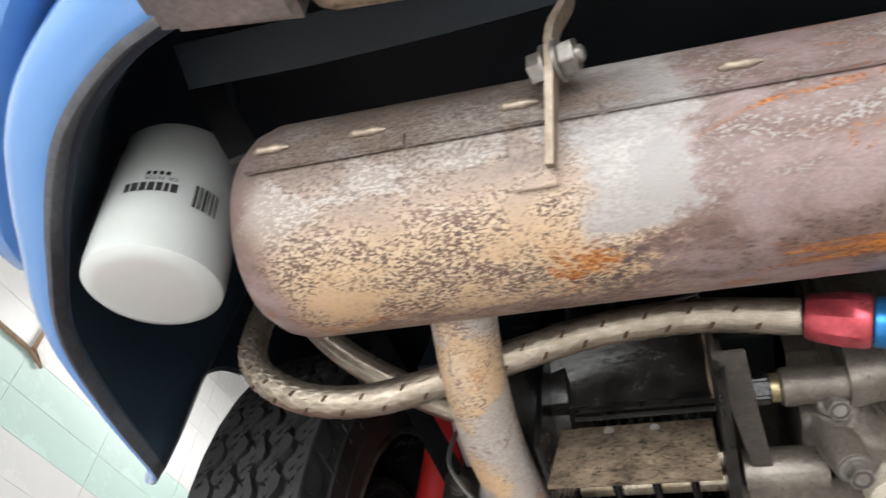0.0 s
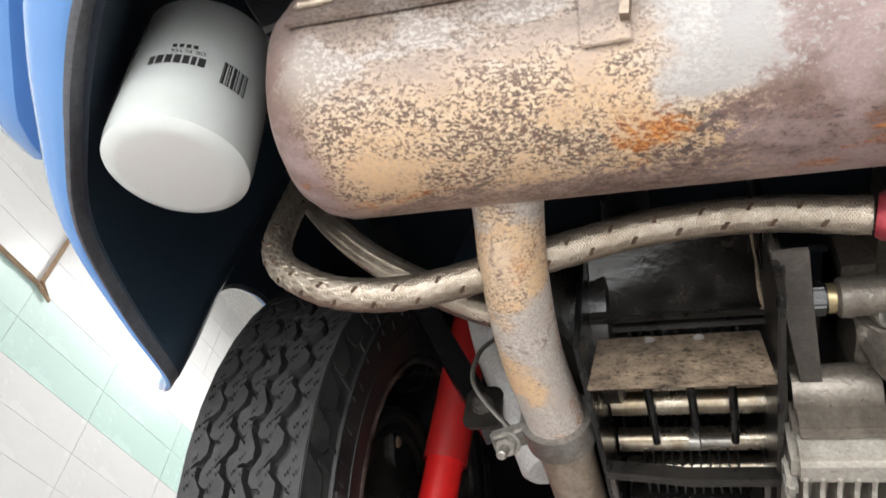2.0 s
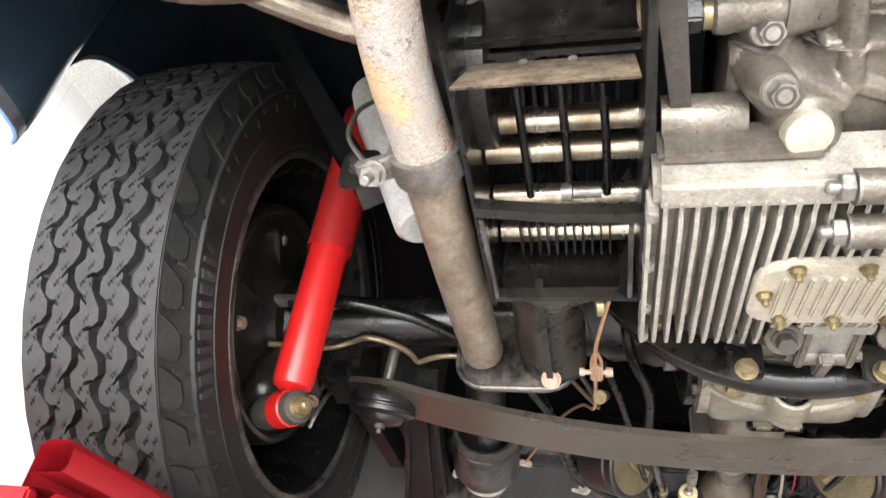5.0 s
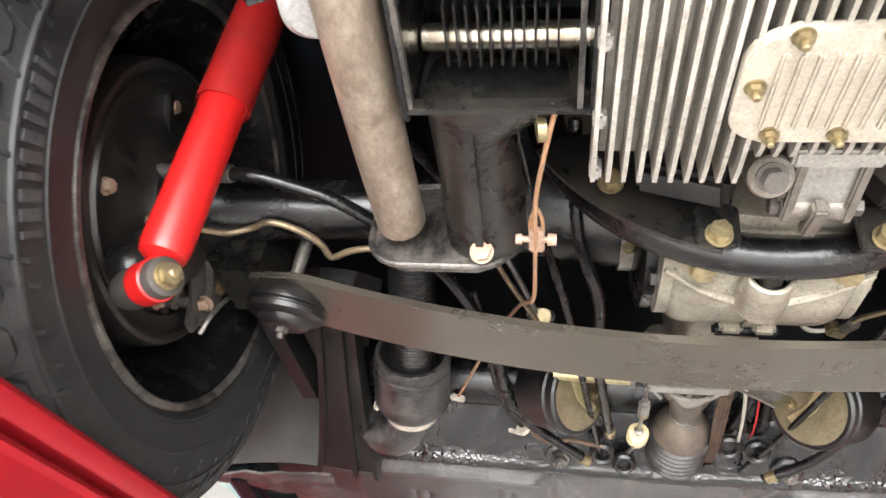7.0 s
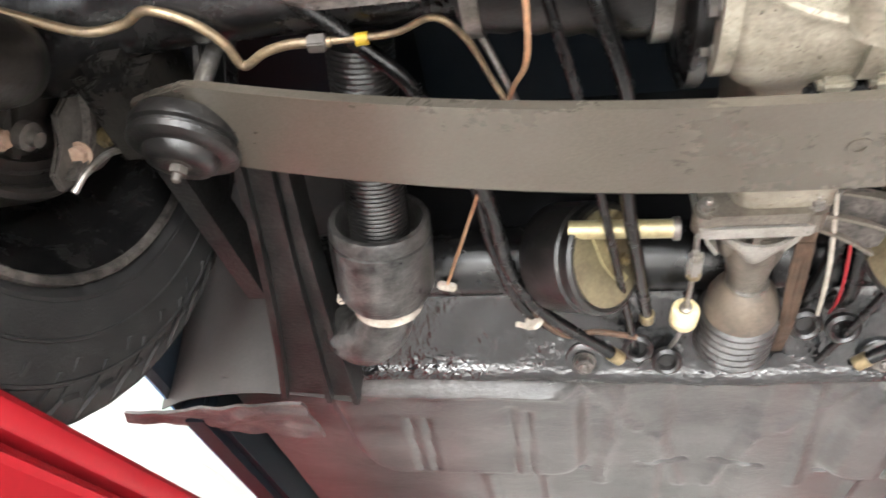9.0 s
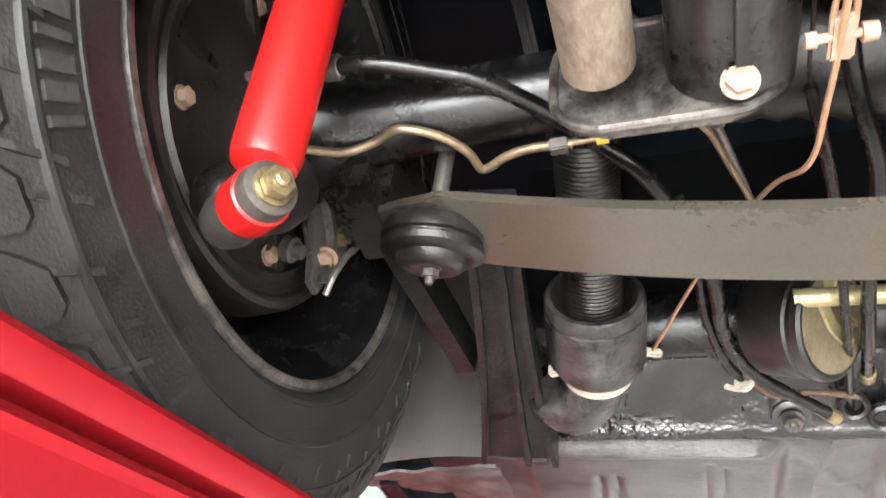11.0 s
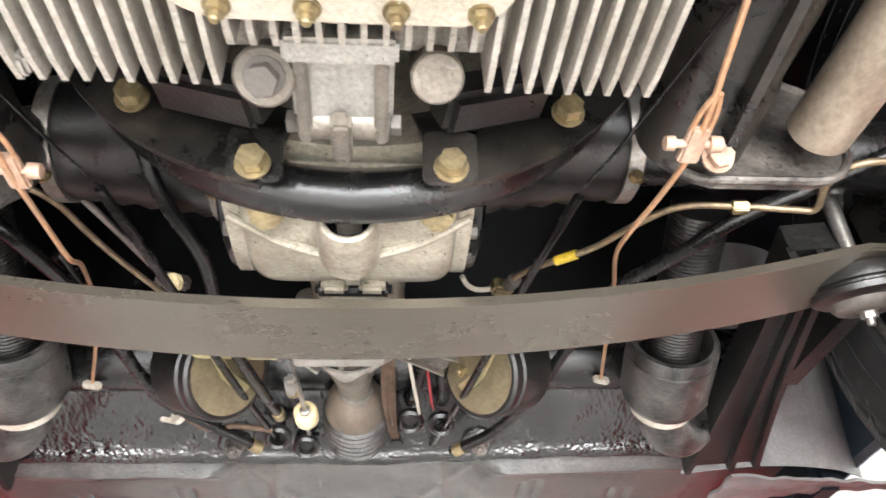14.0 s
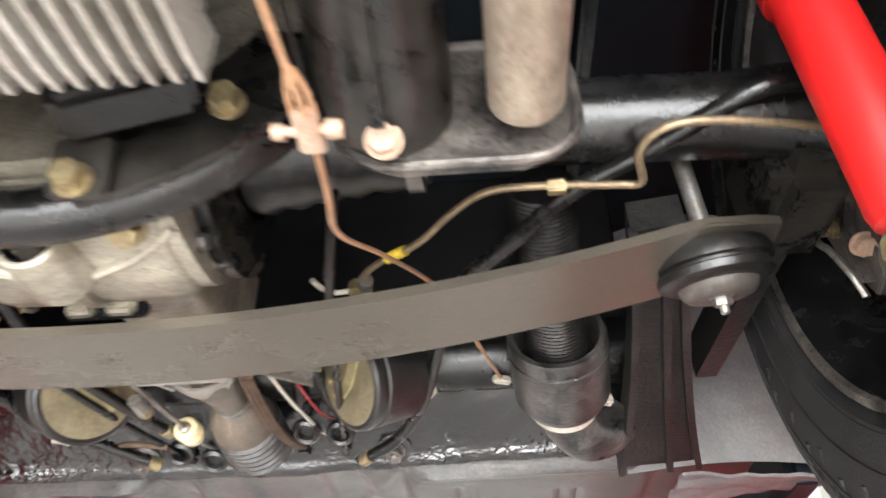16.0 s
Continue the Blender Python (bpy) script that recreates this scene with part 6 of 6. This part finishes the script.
for y in np.linspace(-0.552, -0.425, 80):
    row = []
    for x in np.linspace(-0.092 + 0.028 * soft(-0.503 - y, 0.008), 0.11, 100):
        z = 1.79 - 0.018 * soft(y + 0.507 + 0.25 * min(0, x + 0.06), 0.012) - 0.022 * soft(x + 0.052 + 0.3 * (y + 0.48), 0.012)
        for (ax, ay), (bx, by), r, top in CAPS:
            dx, dy = bx - ax, by - ay
            t = min(1, max(0, ((x - ax) * dx + (y - ay) * dy) / (dx * dx + dy * dy)))
            g = math.hypot(x - ax - t * dx, y - ay - t * dy) / r
            if g < 1.15:
                z = min(z, 1.79 - (1.79 - top) * (1 - 0.55 * g ** 4 if g < 0.9 else 0.64 * max(0, (1.15 - g) / 0.25) ** 1.5))
        row.append((x, y, z + 0.0005 * noise.noise(Vector((x * 120, y * 120, 3)))))
    rows.append([(row[0][0], y, 1.86)] + row + [(row[-1][0], y, 1.86)])
part("casting", sheet(rows), "case", engine, "dusty grey crankcase casting")
for c, back in (((-0.073, -0.513, 1.757), 0.022), ((-0.071, -0.500, 1.716), 0.026)):
    b = part("stud_boss", lathe(c, (0.12, -0.35, -1), [(-back, 0.0135), (-0.002, 0.0115), (0, 0.0105)], 20), "case", engine)
    nt = bolt(c, (0.12, -0.35, -1), 0.0078, "steel", b, name="nut", head=0.85)
    part("stud", lathe(Vector(c) + Vector((0.001, -0.0035, -0.0095)), (0.12, -0.35, -1), [(0, 0.0062), (0.0016, 0.006), (0.0018, 0.0045), (0.0004, 0.004)], 14), "bush", b)
part("stud", lathe((-0.079, -0.482, 1.752), (0.1, -0.4, -1), [(0, 0.0036), (0.011, 0.0036), (0.012, 0.0028)], 10), "rust_bolt", engine, "rusty stud end")
pl = part("filler_plug", lathe((-0.049, -0.460, 1.728), (0.1, -0.3, -1), [(-0.01, 0.0155), (0.008, 0.0145), (0.0105, 0.0138), (0.0115, 0.012)], 28), "plate", engine, "pale round plug")
part("oil_gallery", lathe((-0.132, -0.455, 1.748), (1, 0, 0), [(0, 0.0165), (0.052, 0.0165)], 28), "case", engine)
part("sump_ledge", block((0.008, -0.434, 1.720), (0.292, 0.026, 0.046), 0.005), "sump", engine)
for k in range(31):
    part("ledge_fin", block((-0.140 + 0.2965 * k / 30, -0.424, 1.703), (0.003, 0.014, 0.016), 0.001), "sump", engine)
part("ledge_step", block((-0.085, -0.452, 1.728), (0.10, 0.012, 0.03), 0.004), "case", engine)
part("oil_pipe", lathe((-0.104, -0.520, 1.767), (1, 0, 0), [(0, 0.0105), (0.002, 0.0125), (0.008, 0.0132), (0.012, 0.0122), (0.06, 0.0125)], 28), "case", engine)
part("brass_ring", lathe((-0.109, -0.520, 1.767), (1, 0, 0), [(0, 0.0095), (0.006, 0.0095)], 24), "brass", engine)
part("oil_union", prism(hexagon(0.0115, 10), facing((-0.124, -0.520, 1.767), (1, 0, 0)), 0.015, 0.0015), "black", engine, "black hexagon union")
part("oil_union", lathe((-0.135, -0.520, 1.767), (1, 0, 0), [(0, 0.0085), (0.012, 0.0085)], 20), "black", engine)
for y, z in ((-0.441, 1.692), (-0.410, 1.684)):
    gl = part("cross_gallery", lathe((-0.022, y, z + 0.004), (1, 0, 0), [(0, 0.011), (0.14, 0.011)], 24), "case", engine)
    bolt((-0.022, y, z + 0.004), (-1, 0, 0), 0.009, "steel", gl, stud=0.016, name="nut")
for y in (-0.42, -0.36, -0.30, -0.252):
    part("fin_foot", block((-0.1385, y, 1.7 + (y + 0.42) * 0.12), (0.008, 0.012, 0.014), 0.002), "alu", engine)

# print on the filter
fc = Vector((0.30, -0.22, -0.38))
fc = (fc - fd * fc.dot(fd)).normalized()
fs = fd.cross(fc)
fs = fs if fs.x < 0 else -fs
FR = 0.0489


def on_can(u, h, lift=0.0):
    a = u / FR
    return fa + fd * h + (fc * math.cos(a) + fs * math.sin(a)) * (FR + lift)


def can_bar(name, u0, u1, h0, h1, mat="print"):
    n = max(2, int(abs(u1 - u0) / 0.003))
    rows = [[on_can(u0 + (u1 - u0) * k / n, h, 0.0002) for k in range(n + 1)] for h in (h0, h1)]
    rows += [[on_can(u0 + (u1 - u0) * k / n, h1, -0.002) for k in range(n + 1)]]
    return part(name, sheet(rows), mat, filt, smooth=False)


p0 = Vector((-0.469, -0.738, 1.812)) - fa
U0, H0 = math.atan2(p0.dot(fs), p0.dot(fc)) * FR, p0.dot(fd)
u = U0 - 0.004
for w in (0.0046, 0.003, 0.0042, 0.0046, 0.0046, 0.005, 0.004):
    can_bar("brand_bar", u, u + w, H0 - 0.005, H0 + 0.003)
    u += w + 0.0012


def can_text(text, size, u0, h0):
    cu = bpy.data.curves.new("print", "FONT")
    cu.body, cu.size = text, size
    tmp = new("print", cu)
    me = bpy.data.meshes.new_from_object(tmp.evaluated_get(bpy.context.evaluated_depsgraph_get()))
    bpy.data.objects.remove(tmp)
    bm = bmesh.new()
    bm.from_mesh(me)
    for v in bm.verts:
        v.co = on_can(u0 + v.co.x, h0 - v.co.y, 0.0003)
    part("printed_words", bm, "print", filt, smooth=False)


can_text("OIL FILTER", 0.0048, U0 - 0.003, H0 + 0.0085)
for k in range(4):
    can_bar("number_bar", U0 + 0.003 + 0.0045 * k, U0 + 0.006 + 0.0045 * k, H0 + 0.010, H0 + 0.0135)
for k, w in enumerate((0.0011, 0.0006, 0.0014, 0.0006, 0.0010, 0.0018, 0.0006, 0.0012, 0.0007, 0.0015, 0.0006)):
    can_bar("barcode_bar", U0 - 0.034 + 0.0018 * k, U0 - 0.034 + 0.0018 * k + w, H0 - 0.012, H0 + 0.008)

# woven strands and tracer marks on the braided hoses
for hose, line, marks in ((hose_a, line_a, True), (hose_b, line_b, False)):
    n = len(line)
    lens = [0.0]
    for a, b in zip(line, line[1:]):
        lens.append(lens[-1] + (b - a).length)
    total = lens[-1]
    frames = []
    d, uu, vv = frame_of(line[1] - line[0])
    for i, p in enumerate(line):
        d = (line[min(i + 1, n - 1)] - line[max(i - 1, 0)]).normalized()
        uu = (uu - d * uu.dot(d)).normalized()
        frames.append((p, d, uu, d.cross(uu)))

    def along(l):
        i = max(0, min(n - 2, int(np.searchsorted(lens, l)) - 1))
        t = (l - lens[i]) / max(1e-6, lens[i + 1] - lens[i])
        (p, d0, u0, v0), (q, d1, u1, v1) = frames[i], frames[i + 1]
        return p.lerp(q, t), d0.lerp(d1, t).normalized(), u0.lerp(u1, t).normalized(), v0.lerp(v1, t).normalized()

    verts, faces = [], []
    STR, PITCH, STEPS = 22, 0.042, 240
    samples = [along(total * k / STEPS) for k in range(STEPS + 1)]
    for way in (-1, 1):
        for j in range(STR):
            first = len(verts)
            for k, (p, d, u0, v0) in enumerate(samples):
                th = way * 2 * math.pi * (total * k / STEPS) / PITCH + 2 * math.pi * j / STR
                lift = 0.0104 + 0.0007 * math.sin(th * STR / 2 * way + (0 if way > 0 else math.pi))
                for off, up in ((-0.0013, 0.0), (0.0, 0.0005), (0.0013, 0.0)):
                    a = th + off / 0.0105
                    verts.append(p + (u0 * math.cos(a) + v0 * math.sin(a)) * (lift + up))
            for k in range(STEPS):
                for e in (0, 1):
                    q = first + 3 * k + e
                    faces.append((q, q + 1, q + 4, q + 3))
    me = bpy.data.meshes.new("strands")
    b0 = Vector(hose["base"])
    me.from_pydata([v - b0 for v in verts], [], faces)
    me.materials.append(M["braid"])
    me.shade_smooth()
    ob = new("braid", me)
    ob.parent = hose.children[0]
    tagged(ob, "woven steel strands", kind="stuff")
    if marks:
        view = Vector((0.1, -0.6, -0.8)).normalized()
        for k in range(16):
            for e in (-1, 1):
                p, d, u0, v0 = along(total * (0.18 + 0.051 * k + 0.012 * e))
                w = (view - d * view.dot(d)).normalized()
                q = d.cross(w)
                o = (w * math.cos(0.45) + q * (e * math.sin(0.45)))
                c = p + o * 0.0113
                part("tracer_mark", ribbon([c - d * 0.0012 - o.cross(d) * 0.002, c + d * 0.0012 + o.cross(d) * 0.002], d, 0.0022, o, 0.0012), "braid_mark", hose, smooth=False)

# ---- tiles, trim and socket on the west wall ----
tw, th = 0.48, 0.13
tile_mesh = {}
for key in ("tile_white", "tile_green"):
    bm = prism(rounded(tw - 0.002, th - 0.002, 0.002, 2), pose(0, 0, 0, 90, 0, 90), 0.003)
    bmesh.ops.recalc_face_normals(bm, faces=bm.faces)
    me = bpy.data.meshes.new("wall_tile")
    bm.to_mesh(me)
    bm.free()
    me.materials.append(M[key])
    tile_mesh[key] = me
for i in range(-6, 9):
    for j in range(-13, 5):
        ob = new("tile", tile_mesh["tile_green" if j in (-1, -2) else "tile_white"])
        ob.parent = wall_w
        ob.location = (-2.3512, 0.547 + tw * (i + 0.5), 2.92 + th * (j + 0.5))
tr = thing("conduit", "brown cable conduit running along the tiled wall", "conduit", (-2.335, 0.547, 2.92), place=ID)
part("pipe", tube([(-2.335, -1.5, 2.925), (-2.335, -0.5, 2.925), (-2.335, 0.535, 2.925), (-2.335, 0.547, 2.94), (-2.335, 0.547, 3.4)], 0.009, 10, 2), "grout", tr)
sk = thing("wall_socket", "pale plastic wall socket on the tiles", "wall socket", (-2.34, 0.53, 2.55), place=ID)
part("plate", block((-2.338, 0.532, 2.556), (0.014, 0.09, 0.075), 0.004), "white_plastic", sk)
for e in (-1, 1):
    part("rocker", block((-2.33, 0.532 + e * 0.02, 2.556), (0.012, 0.026, 0.04), 0.003), "pale_grey", sk)
